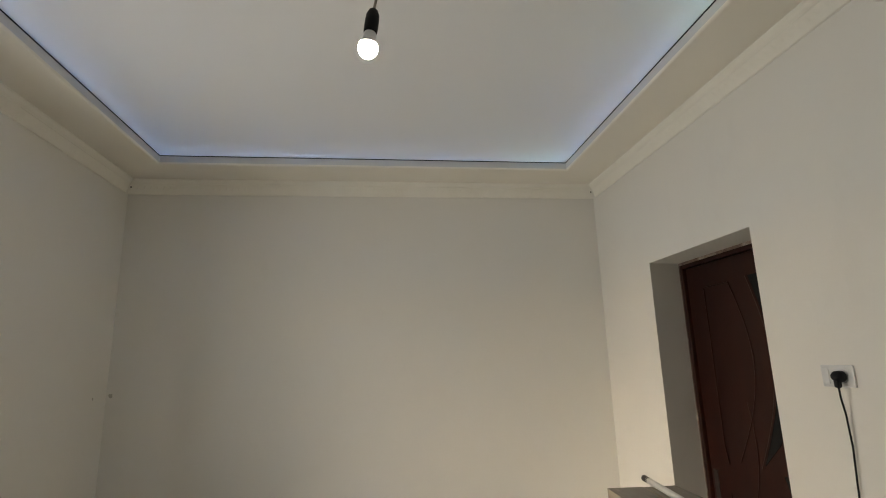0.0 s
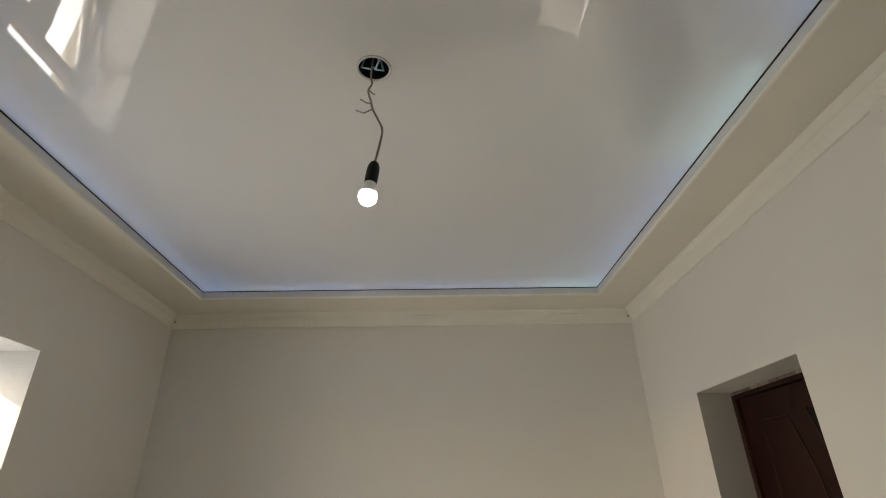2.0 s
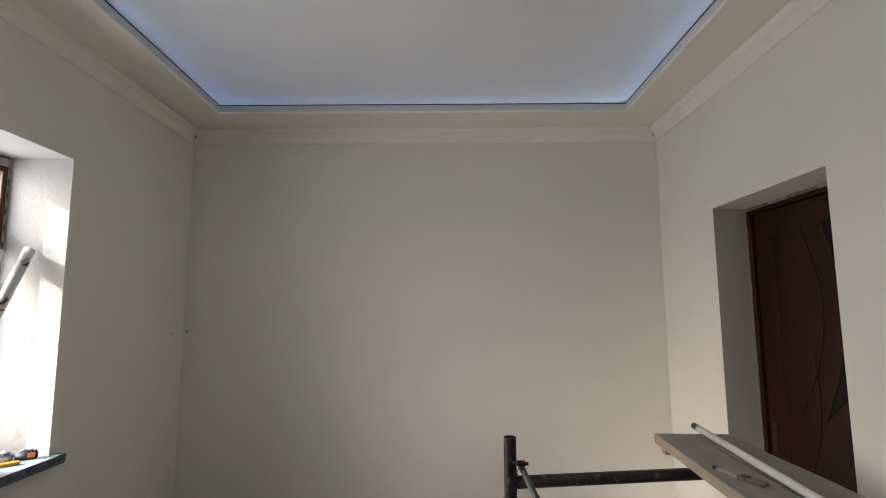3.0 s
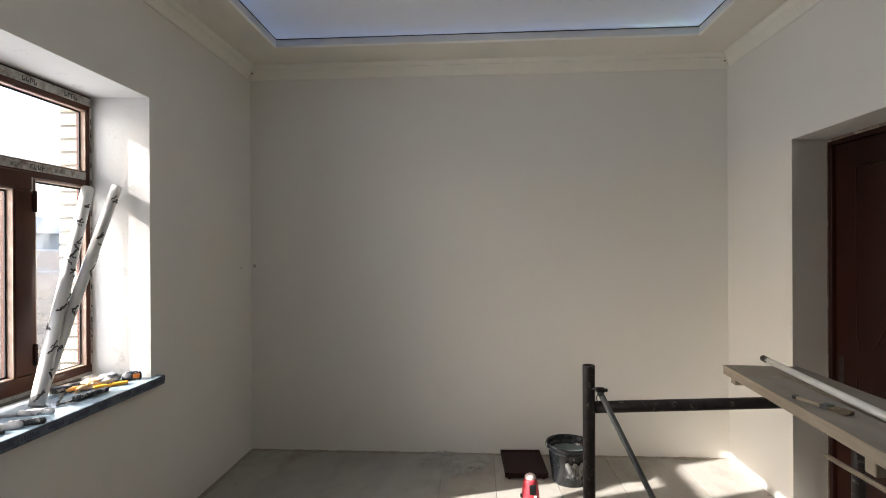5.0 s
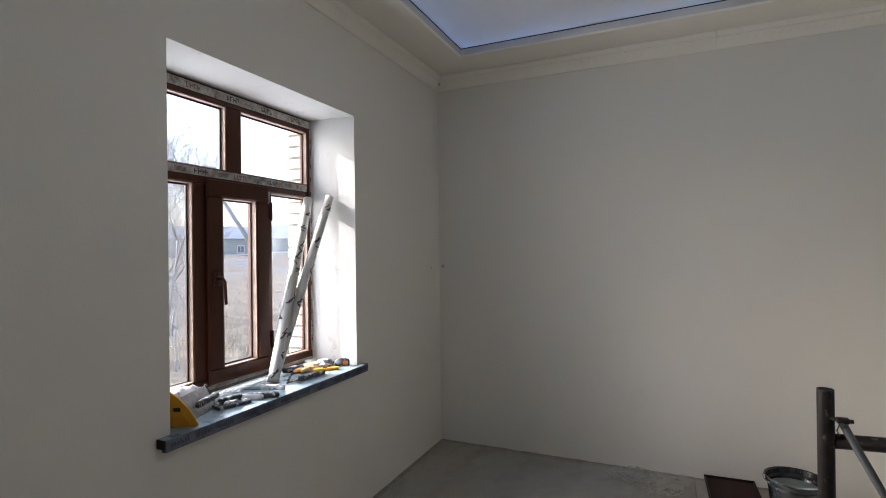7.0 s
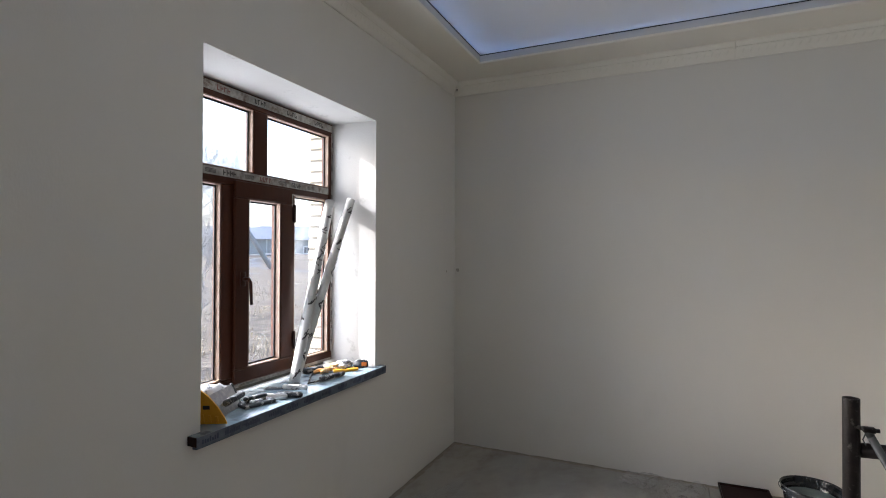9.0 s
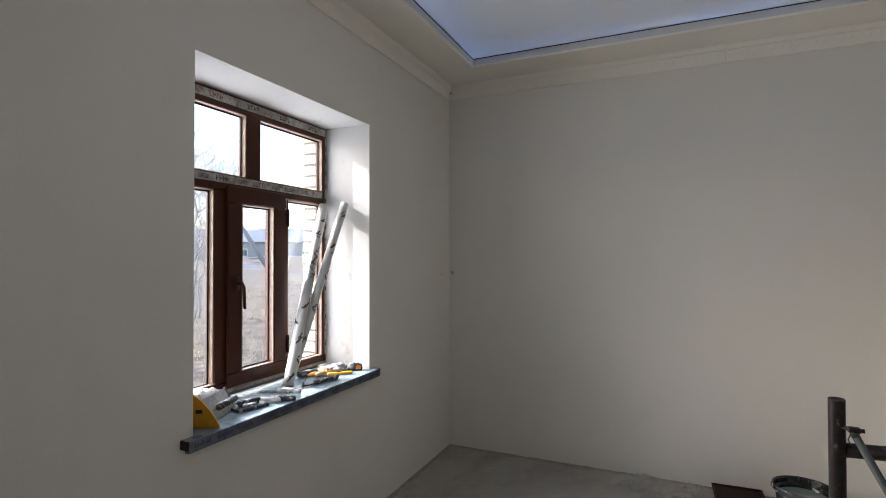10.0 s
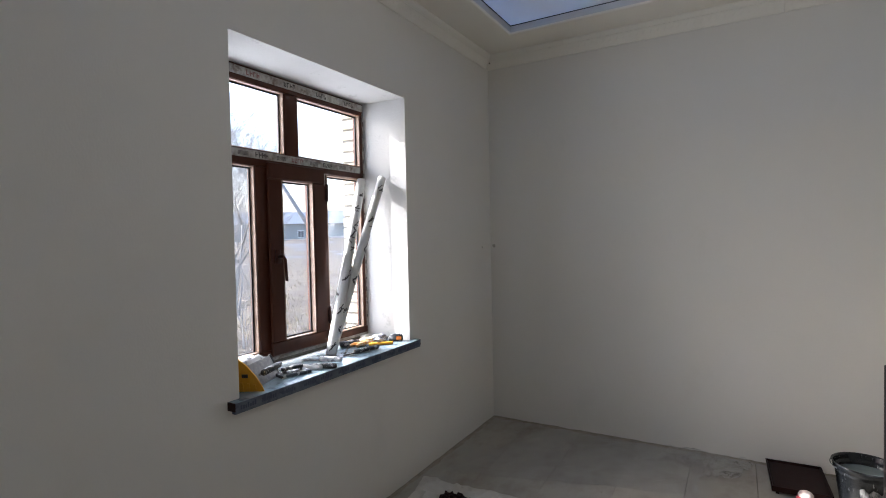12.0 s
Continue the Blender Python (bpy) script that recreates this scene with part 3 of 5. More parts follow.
# ---- electrics ----
def pendant():
    t = thing("pendant_bulb", HOLE[0], HOLE[1], FILM, "lit bulb in a black socket hanging on a thin cable", "lamp")
    cx, cy = 1.791, -2.56
    c = bmesh.new()
    pts = [(1.757, -2.412, 3.02), (1.752, -2.43, 2.90), (1.760, -2.45, 2.84), (1.752, -2.47, 2.79), (1.766, -2.50, 2.72), (1.776, -2.52, 2.67), (1.797, -2.54, 2.61),
           (1.812, -2.555, 2.56), (1.806, -2.56, 2.50), (1.795, -2.56, 2.44)]
    smooth_pts = []
    for i in range(len(pts) - 1):
        p0, p1, p2, p3 = (Vector(pts[max(0, min(len(pts) - 1, i + k))]) for k in (-1, 0, 1, 2))
        for s in range(5):
            u = s / 5
            smooth_pts.append(0.5 * ((2 * p1) + (-p0 + p2) * u + (2 * p0 - 5 * p1 + 4 * p2 - p3) * u * u + (-p0 + 3 * p1 - 3 * p2 + p3) * u ** 3))
    smooth_pts.append(Vector(pts[-1]))
    tube(c, smooth_pts, 0.0035, 8)
    cable = part("cable", c, CABLE, t, "dusty grey-beige cable", True)
    for a, m, b in (((1.770, -2.51, 2.70), (1.755, -2.52, 2.695), (1.738, -2.53, 2.70)), ((1.776, -2.52, 2.67), (1.752, -2.53, 2.645), (1.728, -2.54, 2.648)),
                    ((1.757, -2.47, 2.79), (1.766, -2.475, 2.775), (1.775, -2.48, 2.765))):
        w = tube(bmesh.new(), [a, m, b], 0.0022, 6)
        part("loose_wire", w, CABLE, cable)
    so = lathe(bmesh.new(), cx, cy, [(0.0, 2.374), (0.0165, 2.374), (0.0178, 2.383), (0.0178, 2.41), (0.0168, 2.428), (0.012, 2.441), (0.006, 2.447), (0.0, 2.447)], 20)
    tilt = Matrix.Translation((cx, cy, 2.41)) @ Matrix.Rotation(radians(7), 4, "Y") @ Matrix.Rotation(radians(-2), 4, "X") @ Matrix.Translation((-cx, -cy, -2.41))
    bmesh.ops.transform(so, matrix=tilt, verts=so.verts)
    part("socket", so, BLACK, t, "black bakelite lamp socket", True)
    ne = lathe(bmesh.new(), cx, cy, [(0.0236, 2.3385), (0.0232, 2.343), (0.0175, 2.355), (0.0150, 2.3745)], 20)
    bmesh.ops.transform(ne, matrix=tilt, verts=ne.verts)
    bulb = part("bulb_base", ne, BULBBASE, t, "white plastic bulb base", True)
    prof = [(0.0, 2.305)] + [(0.0245 * math.sin(a), 2.3295 - 0.0245 * math.cos(a)) for a in (0.3, 0.6, 0.9, 1.2, 1.5, 1.75)] + [(0.0234, 2.3384)]
    gl = lathe(bmesh.new(), cx, cy, prof, 24)
    bmesh.ops.transform(gl, matrix=tilt, verts=gl.verts)
    part("bulb_globe", gl, BULB, bulb, "glowing white bulb globe", True)
    r = bmesh.new()
    lathe(r, HOLE[0], HOLE[1], [(0.0525, FILM + 0.004), (0.0525, FILM - 0.0025), (0.058, FILM - 0.0045), (0.0605, FILM - 0.003), (0.0605, FILM - 0.0004)], 32)
    ring = tagged(part("ceiling_ring", r, RING, None, "", True), "white plastic ring round the cable hole in the ceiling", "ring")
    # Added liner keeps strip light out; its teal paints the hole's bluish gloom.
    hb = bmesh.new()
    lathe(hb, HOLE[0], HOLE[1], [(0.0605, FILM - 0.0006), (0.062, FILM + 0.002), (0.062, FILM + 0.10), (0.0, FILM + 0.10)], 24)
    part("hole_liner", hb, TEAL, ring, "dark bluish liner added above the hole to keep strip light out")
    for k, (dx, dy) in enumerate(((0.02, 0.012), (-0.03, 0.0), (0.012, -0.02))):
        w = tube(bmesh.new(), [(HOLE[0] + dx, HOLE[1] + dy, FILM + 0.06), (HOLE[0] + dx * 1.5, HOLE[1] + dy * 1.4 + 0.01, FILM + 0.018), (HOLE[0] + dx * 0.3, HOLE[1] + 0.012, FILM + 0.010), (HOLE[0] - 0.004, HOLE[1] + 0.02, FILM + 0.03)], 0.004, 6)
        part("wire", w, BLUEWIRE, ring, "pale blue wire", True)


CABLE = noisy("cable_sheath", (0.22, 0.20, 0.16), (0.34, 0.31, 0.26), 40.0, 0.6, 0.1)
BULBBASE = mat("bulb_base_plastic", (0.78, 0.78, 0.8), 0.5)
RING = mat("ring_plastic", (0.7, 0.69, 0.66), 0.4)
TEAL = noisy("dark_teal", (0.01, 0.028, 0.038), (0.018, 0.05, 0.066), 30.0, 0.8, 0.1)
BLUEWIRE = mat("blue_wire", (0.45, 0.70, 0.85), 0.5)
pendant()


def outlet():
    t = thing("wall_outlet", W, -1.96, 1.46, "white wall socket and switch plate with a black plug", "socket")
    part("plate", new_box(W - 0.009, W, -2.032, -1.894, 1.425, 1.505, 0.004, 2), WHITEPL, t)
    part("rocker", new_box(W - 0.013, W - 0.0085, -1.932, -1.900, 1.435, 1.495, 0.002), WHITEPL, t)
    r = bmesh.new()
    lathe(r, 0, 0, [(0.0, 0.0), (0.0205, 0.0), (0.0225, 0.002), (0.0225, 0.005), (0.020, 0.006), (0.019, 0.002), (0.0, 0.002)], 24)
    bmesh.ops.transform(r, matrix=Matrix.Translation((W - 0.009, -1.992, 1.465)) @ Matrix.Rotation(radians(-90), 4, "Y"), verts=r.verts)
    part("socket_ring", r, WHITEPL, t, "", True)
    p = bmesh.new()
    lathe(p, 0, 0, [(0.0, 0.0), (0.0195, 0.0), (0.0205, 0.008), (0.019, 0.026), (0.012, 0.036), (0.0, 0.038)], 20)
    bmesh.ops.transform(p, matrix=Matrix.Translation((W - 0.017, -1.992, 1.465)) @ Matrix.Rotation(radians(-90), 4, "Y"), verts=p.verts)
    box(p, W - 0.05, W - 0.028, -2.001, -1.983, 1.425, 1.462, 0.006, 2)
    plug = thing("power_cord", W - 0.03, -1.972, 1.46, "black plug with its cord hanging down the wall", "power cord")
    part("plug", p, BLACK, plug, "", True)
    c = tube(bmesh.new(), [(W - 0.039, -1.992, 1.43), (W - 0.036, -1.990, 1.39), (W - 0.02, -1.982, 1.33), (W - 0.013, -1.978, 1.22), (W - 0.012, -1.968, 1.10), (W - 0.012, -1.962, 1.0),
                           (W - 0.014, -1.972, 0.75), (W - 0.012, -1.96, 0.4), (W - 0.02, -1.98, 0.06), (W - 0.05, -2.02, 0.006)], 0.0033, 8)
    part("cord", c, BLACK, plug, "", True)
    j = thing("junction_box", W, -2.42, 2.76, "round cream junction box cover high on the wall", "junction box")
    b = bmesh.new()
    lathe(b, 0, 0, [(0.0, 0.018), (0.036, 0.0175), (0.046, 0.015), (0.049, 0.009), (0.050, 0.0)], 28)
    lathe(b, 0, 0, [(0.0, 0.0195), (0.005, 0.0195), (0.006, 0.0172)], 10)
    bmesh.ops.transform(b, matrix=Matrix.Translation((W, -2.42, 2.745)) @ Matrix.Rotation(radians(-90), 4, "Y"), verts=b.verts)
    part("cover", b, PLASTER, j, "", True)


outlet()


# ---- scaffold and planks ----
def scaffold():
    t = thing("scaffold_frame", 2.133, -1.686, 0.0, "dark steel scaffold trestle spattered with paint", "scaffold")
    px, py = 2.133, -1.686
    p = bmesh.new()
    lathe(p, px, py, [(0.0235, 0.0), (0.024, 0.002), (0.024, 1.041), (0.0235, 1.044), (0.0205, 1.044), (0.0205, 0.6), (0.0, 0.6)], 20)
    part("post", p, STEEL, t, "", True)
    p = bmesh.new()
    lathe(p, 3.255, -1.545, [(0.0, 0.0), (0.024, 0.0), (0.024, 0.895), (0.0, 0.895)], 20)
    part("post", p, STEEL, t, "", True)
    part("crossbar", tube(bmesh.new(), [(px + 0.022, py + 0.003, 0.876), (3.235, -1.548, 0.876)], 0.0235, 16), STEEL, t, "", True)
    part("crossbar", tube(bmesh.new(), [(px + 0.022, py + 0.003, 0.16), (3.235, -1.548, 0.16)], 0.0165, 12), STEEL, t, "", True)
    part("ledger", tube(bmesh.new(), [(3.222, -1.40, 0.59), (3.222, -2.90, 0.60)], 0.011, 10), PLANKSIDE, t, "wooden lengthwise rail", True)
    clip = bmesh.new()
    tube(clip, [(px + 0.012, py - 0.018, 0.956), (px + 0.030, py - 0.040, 0.956), (px + 0.062, py - 0.043, 0.957)], 0.0065, 10)
    box(clip, px + 0.018, px + 0.052, py - 0.050, py - 0.030, 0.948, 0.966, 0.003)
    cl = part("clip", clip, STEEL, t, "", True)
    b = bmesh.new()
    tube(b, [(2.160, -1.7265, 0.958), (2.172, -1.7262, 0.938)], 0.0085, 10, 0.0125)
    tube(b, [(2.172, -1.7262, 0.938), (2.629, -1.7230, 0.004)], 0.0118, 12)
    part("brace", b, STEEL_GREY, t, "grey diagonal brace tube", True)
    w = tube(bmesh.new(), [(px + 0.027, py - 0.044, 0.950), (px + 0.018, py - 0.046, 0.925), (px + 0.026, py - 0.044, 0.908)], 0.002, 6)
    part("wire_tie", w, STEEL_GREY, t)


scaffold()


def plank(name, corner, width, length, ang, top, thick, label):
    t = thing(name, corner[0], corner[1], top - thick, label, "plank", "planks on the scaffold")
    m = Matrix.Translation((corner[0], corner[1], 0)) @ Matrix.Rotation(radians(ang), 4, "Z")
    bm = bmesh.new()
    n = 14
    rnd = random.Random(int(width * 1000))
    rows = []
    for i in range(n + 1):
        y = -length * i / n
        j = [rnd.uniform(-0.002, 0.002) for _ in range(4)]
        rows.append([bm.verts.new(m @ Vector(c)) for c in ((j[0], y, top), (width + j[1], y, top), (width + j[2], y, top - thick), (j[3], y, top - thick))])
    for a, b in zip(rows, rows[1:]):
        for k in range(4):
            f = bm.faces.new((a[k], a[(k + 1) % 4], b[(k + 1) % 4], b[k]))
            f.material_index = 0 if k == 0 else 1
    for r in (rows[0][::-1], rows[-1]):
        f = bm.faces.new(r)
        f.material_index = 1
    bmesh.ops.bevel(bm, geom=[e for e in bm.edges if len(e.link_faces) == 2 and e.calc_face_angle(0) > 1.0], offset=0.003, segments=1, affect="EDGES")
    part("board", bm, PLANKTOP, t, mats=(PLANKSIDE,))
    c = bmesh.new()
    box(c, 0.012, width - 0.01, -0.10, -0.055, top - thick - 0.030, top - thick, 0.003, turn=m)
    part("cleat", c, PLANKSIDE, t, "pale wooden cleat under the end")
    part("cleat", new_box(0.004, width - 0.01, -1.02, -0.975, top - thick - 0.045, top - thick, 0.003, turn=m), PLANKSIDE, t, "pale wooden cleat under the middle")
    return t


plank("plank", (2.875, -1.212), 0.172, 2.0, -4.0, 0.943, 0.042, "dusty grey wooden plank lying on the scaffold crossbar")
plank("plank", (3.052, -1.222), 0.160, 2.0, -1.2, 0.941, 0.040, "dusty grey wooden plank lying close beside another")


def stand():
    """The far support of the planks."""
    t = thing("sawhorse", 3.0, -3.05, 0.0, "plain wooden trestle that carries the plank ends", "trestle")
    part("beam", new_box(2.70, 3.30, -3.08, -3.03, 0.85, 0.901, 0.004), PLANKSIDE, t)
    for x in (2.74, 3.24):
        for s in (-1, 1):
            part("leg", tube(bmesh.new(), [(x, -3.055 + s * 0.02, 0.86), (x, -3.055 + s * 0.2, 0.0)], 0.02, 4), PLANKSIDE, t)


stand()


def pole():
    t = thing("extension_pole", 3.0, -2.0, 0.958, "white roller extension pole with a dark grip end", "pole")
    a, b = Vector((3.105, -1.14, 0.9585)), Vector((2.905, -2.95, 0.9585))
    d = (b - a).normalized()
    part("tube", tube(bmesh.new(), [a + d * 0.035, a + d * 1.02], 0.0145, 14), WHITEPL, t, "", True)
    part("lower_tube", tube(bmesh.new(), [a + d * 1.02, b], 0.0125, 14), WHITEPL, t, "", True)
    part("collar", tube(bmesh.new(), [a + d * 1.0, a + d * 1.03, a + d * 1.05], 0.0165, 14, 0.0145), WHITEPL, t, "", True)
    part("grip", tube(bmesh.new(), [a - d * 0.012, a, a + d * 0.03, a + d * 0.055], 0.0155, 12, 0.0145), STEEL, t, "dark worn end grip", True)


pole()


def brush():
    t = thing("paint_brush", 2.9, -1.86, 0.945, "flat paint brush with a wooden handle and stiff bristles", "brush")
    m = Matrix.Translation((2.868, -1.765, 0.9435)) @ Matrix.Rotation(radians(18), 4, "Z")
    h = bmesh.new()
    outline = [(-0.006, 0.0), (-0.009, -0.03), (-0.008, -0.07), (-0.013, -0.10), (-0.018, -0.115), (0.018, -0.115), (0.013, -0.10), (0.008, -0.07), (0.009, -0.03), (0.006, 0.0)]
    prism(h, outline, lambda u, v, w: m @ Vector((u, v, 0.003 + 0.011 * w)))
    part("handle", h, PLANKSIDE, t)
    part("grip_end", new_box(-0.0075, 0.0075, -0.02, 0.004, 0.001, 0.0155, 0.003, turn=m), STEEL, t, "dark handle tip")
    part("ferrule", new_box(-0.0195, 0.0195, -0.14, -0.112, 0.001, 0.0165, 0.002, turn=m), STEEL_GREY, t, "tin ferrule")
    b = bmesh.new()
    rnd = random.Random(2)
    for i in range(26):
        x = -0.018 + 0.036 * (i % 13) / 12
        z = 0.004 + 0.007 * (i // 13)
        tube(b, [m @ Vector((x, -0.138, z)), m @ Vector((x * 1.2, -0.20 - 0.01 * rnd.random(), z + 0.002 * rnd.random()))], 0.0016, 4)
    part("bristles", b, BRISTLE, t, "paint-stiffened bristles")


BRISTLE = noisy("bristle", (0.16, 0.12, 0.07), (0.30, 0.25, 0.17), 80.0, 0.8, 0.2)
brush()


# ---- things on the floor ----
def bucket():
    t = thing("paint_bucket", 2.28, -0.385, 0.0, "black plastic bucket smeared with white paint, half full", "bucket")
    cx, cy, H = 2.292, -0.392, 0.247
    b = bmesh.new()
    lathe(b, cx, cy, [(0.0, 0.003), (0.106, 0.0), (0.110, 0.006), (0.136, H - 0.03), (0.144, H - 0.028), (0.145, H - 0.008), (0.150, H), (0.143, H + 0.001), (0.139, H - 0.01),
                      (0.108, 0.012), (0.0, 0.012)], 36)
    part("shell", b, BUCKETMAT, t, "", True)
    p = lathe(bmesh.new(), cx, cy, [(0.0, 0.192), (0.05, 0.1925), (0.1295, 0.190)], 32)
    part("paint", p, PAINT, t, "pale grey paint inside", True)
    h = bmesh.new()
    pts = []
    for i in range(17):
        a = math.pi * i / 16
        pts.append((cx + 0.153 * math.cos(a + 0.5), cy + 0.153 * math.sin(a + 0.5) , H - 0.02 + 0.004 * math.sin(a)))
    tube(h, pts, 0.0025, 6)
    part("wire_handle", h, STEEL_GREY, t, "thin wire handle", True)
    lab = bmesh.new()
    # white label with a plain triangle
    def onside(a, z, off):
        r = 0.1092 + (0.136 - 0.110) * (z / (H - 0.03)) + off
        return Vector((cx + r * math.cos(a), cy + r * math.sin(a), z))
    a0, a1 = radians(-112), radians(-50)
    rows = []
    for i in range(9):
        a = a0 + (a1 - a0) * i / 8
        rows.append((lab.verts.new(onside(a, 0.055 + 0.012 * math.sin(i * 1.7), 0.0015)), lab.verts.new(onside(a, 0.155 + 0.014 * math.sin(i * 2.3), 0.0015))))
    for p0, p1 in zip(rows, rows[1:]):
        lab.faces.new((p0[0], p1[0], p1[1], p0[1]))
    part("paint_smear", lab, SMEAR, t, "dried white paint on the side")


BUCKETMAT = noisy("black_bucket", (0.006, 0.007, 0.008), (0.017, 0.019, 0.021), 20.0, 0.24, 0.25, 80, c3=(0.42, 0.42, 0.40), c3_scale=70.0, c3_from=0.61, c3_to=0.70, stretch=(1, 1, 0.3))
PAINT = noisy("grey_paint", (0.16, 0.20, 0.20), (0.24, 0.28, 0.27), 14.0, 0.25, 0.1)
SMEAR = noisy("paint_smear", (0.22, 0.21, 0.195), (0.36, 0.35, 0.33), 30.0, 0.5, 0.4, stretch=(1, 1, 0.4), c3=(0.02, 0.022, 0.024), c3_scale=26, c3_from=0.46, c3_to=0.56)
bucket()


def tray():
    t = thing("paint_tray", 2.02, -0.2, 0.0, "dark brown plastic paint tray leaning low on the floor", "tray")
    x0, x1, y0, y1 = 1.868, 2.150, -0.405, -0.035
    m = Matrix.Translation((2.0, -0.22, 0.0)) @ Matrix.Rotation(radians(2), 4, "Z") @ Matrix.Translation((-2.0, 0.22, 0.0))
    b = bmesh.new()
    top = [(x0, y0, 0.045), (x1, y0, 0.045), (x1, y1, 0.052), (x0, y1, 0.052)]
    e = 0.006
    inn = [(x0 + e, y0 + e, 0.045), (x1 - e, y0 + e, 0.045), (x1 - e, y1 - e, 0.052), (x0 + e, y1 - e, 0.052)]
    flo = [(x0 + 0.013, y0 + 0.013, 0.030), (x1 - 0.013, y0 + 0.013, 0.030), (x1 - 0.013, y1 - 0.013, 0.040), (x0 + 0.013, y1 - 0.013, 0.040)]
    out = [(x0 + 0.003, y0 + 0.003, 0.014), (x1 - 0.003, y0 + 0.003, 0.014), (x1 - 0.003, y1 - 0.003, 0.024), (x0 + 0.003, y1 - 0.003, 0.024)]
    R = [[b.verts.new(m @ Vector(p)) for p in r] for r in (out, top, inn, flo)]
    for p, q in zip(R, R[1:]):
        for k in range(4):
            b.faces.new((p[k], p[(k + 1) % 4], q[(k + 1) % 4], q[k]))
    b.faces.new(R[3])
    b.faces.new(R[0][::-1])
    part("basin", b, TRAYMAT, t)
    for x, y, h in ((x0 + 0.03, y0 + 0.02, 0.02), (x1 - 0.03, y0 + 0.02, 0.02), (x0 + 0.03, y1 - 0.02, 0.03), (x1 - 0.03, y1 - 0.02, 0.03)):
        part("foot", new_box(x - 0.008, x + 0.008, y - 0.008, y + 0.008, 0.0, h, 0.001, turn=m), TRAYMAT, t)


TRAYMAT = noisy("brown_tray", (0.011, 0.0036, 0.0034), (0.021, 0.0075, 0.0068), 18.0, 0.42, 0.2, 80, spec=0.12)
tray()


def laser():
    t = thing("laser_level", 1.985, -0.9, 0.0, "red and black tripod laser level with a pale cap", "laser level")
    cx, cy = 1.985, -0.9
    part("body", lathe(bmesh.new(), cx, cy, [(0.047, 0.10), (0.050, 0.105), (0.049, 0.15), (0.044, 0.19), (0.037, 0.225), (0.032, 0.237), (0.0, 0.240)], 20), RED, t, "red body", True)
    part("cap", lathe(bmesh.new(), cx, cy, [(0.030, 0.234), (0.031, 0.246), (0.026, 0.254), (0.012, 0.262), (0.0, 0.260)], 14), CAPW, t, "pale cap", True)
    part("collar", lathe(bmesh.new(), cx, cy, [(0.0, 0.085), (0.057, 0.085), (0.060, 0.092), (0.057, 0.101), (0.0, 0.101)], 20), BLACK, t, "black collar", True)
    part("window", new_box(cx - 0.010, cx + 0.026, cy - 0.051, cy - 0.036, 0.165, 0.218, 0.004), BLACK, t, "dark front window")
    part("label", new_box(cx + 0.015, cx + 0.030, cy - 0.0505, cy - 0.036, 0.115, 0.16, 0.002), WHITEPL, t, "white sticker")
    part("knob", tube(bmesh.new(), [(cx - 0.035, cy, 0.14), (cx - 0.055, cy, 0.14)], 0.010, 10), BLACK, t)
    for k in range(3):
        a = radians(90 + 120 * k)
        part("leg", tube(bmesh.new(), [(cx + 0.03 * math.cos(a), cy + 0.03 * math.sin(a), 0.09), (cx + 0.085 * math.cos(a), cy + 0.085 * math.sin(a), 0.004)], 0.007, 8, 0.005), BLACK, t, "", True)


RED = noisy("red_plastic", (0.45, 0.03, 0.045), (0.58, 0.06, 0.075), 30.0, 0.4, 0.1)
CAPW = noisy("pale_cap", (0.62, 0.45, 0.42), (0.75, 0.66, 0.62), 40.0, 0.6, 0.2)
laser()


def crumpled(name, corners, nx, ny, amp, scale, material, label, category, z=0.004, seed=1):
    """A thin crumpled sheet over four floor corners, folded on itself at the rim."""
    bm = bmesh.new()
    a, b, c, d = (Vector(p) for p in corners)
    grid = []
    for i in range(nx + 1):
        row = []
        for j in range(ny + 1):
            u, v = i / nx, j / ny
            p = (a * (1 - u) + b * u) * (1 - v) + (d * (1 - u) + c * u) * v
            k = noise.noise((p.x * scale + seed, p.y * scale, seed))
            k2 = noise.noise((p.x * scale * 3.1, p.y * scale * 3.1 + seed, 2.0))
            wob = Vector((noise.noise((p.y * 5, seed, 0)), noise.noise((p.x * 5, seed, 3)), 0)) * 0.03
            k3 = noise.noise((p.x * scale * 1.7 + 4.0, p.y * scale * 1.7, seed + 6.0))
            row.append(bm.verts.new((p.x + wob.x, p.y + wob.y, z + amp * abs(k) + 0.4 * amp * abs(k2) + 0.8 * amp * max(0.0, 1 - 6 * abs(k3)))))
        grid.append(row)
    for i in range(nx):
        for j in range(ny):
            bm.faces.new((grid[i][j], grid[i + 1][j], grid[i + 1][j + 1], grid[i][j + 1]))
    return tagged(part(name, bm, material), label, category)


PAPER = noisy("white_paper", (0.50, 0.48, 0.44), (0.62, 0.60, 0.56), 12.0, 0.7, 0.2, c3=(0.30, 0.27, 0.22), c3_scale=14.0, c3_from=0.6, c3_to=0.75)
crumpled("plastic_sheet", [(0.10, -1.05, 0), (1.52, -0.62, 0), (1.53, -0.05, 0), (0.5, -0.10, 0)], 36, 22, 0.010, 4.0, CLEARSHEET, "clear plastic sheet spread over the floor", "plastic sheet", 0.002, 3)
crumpled("plastic_bag", [(1.26, -0.25, 0), (1.50, -0.27, 0), (1.52, -0.03, 0), (1.33, -0.04, 0)], 30, 26, 0.026, 6.5, CLEARWRAP, "small crumpled piece of clear plastic wrap by the wall", "plastic wrap", 0.013, 5)
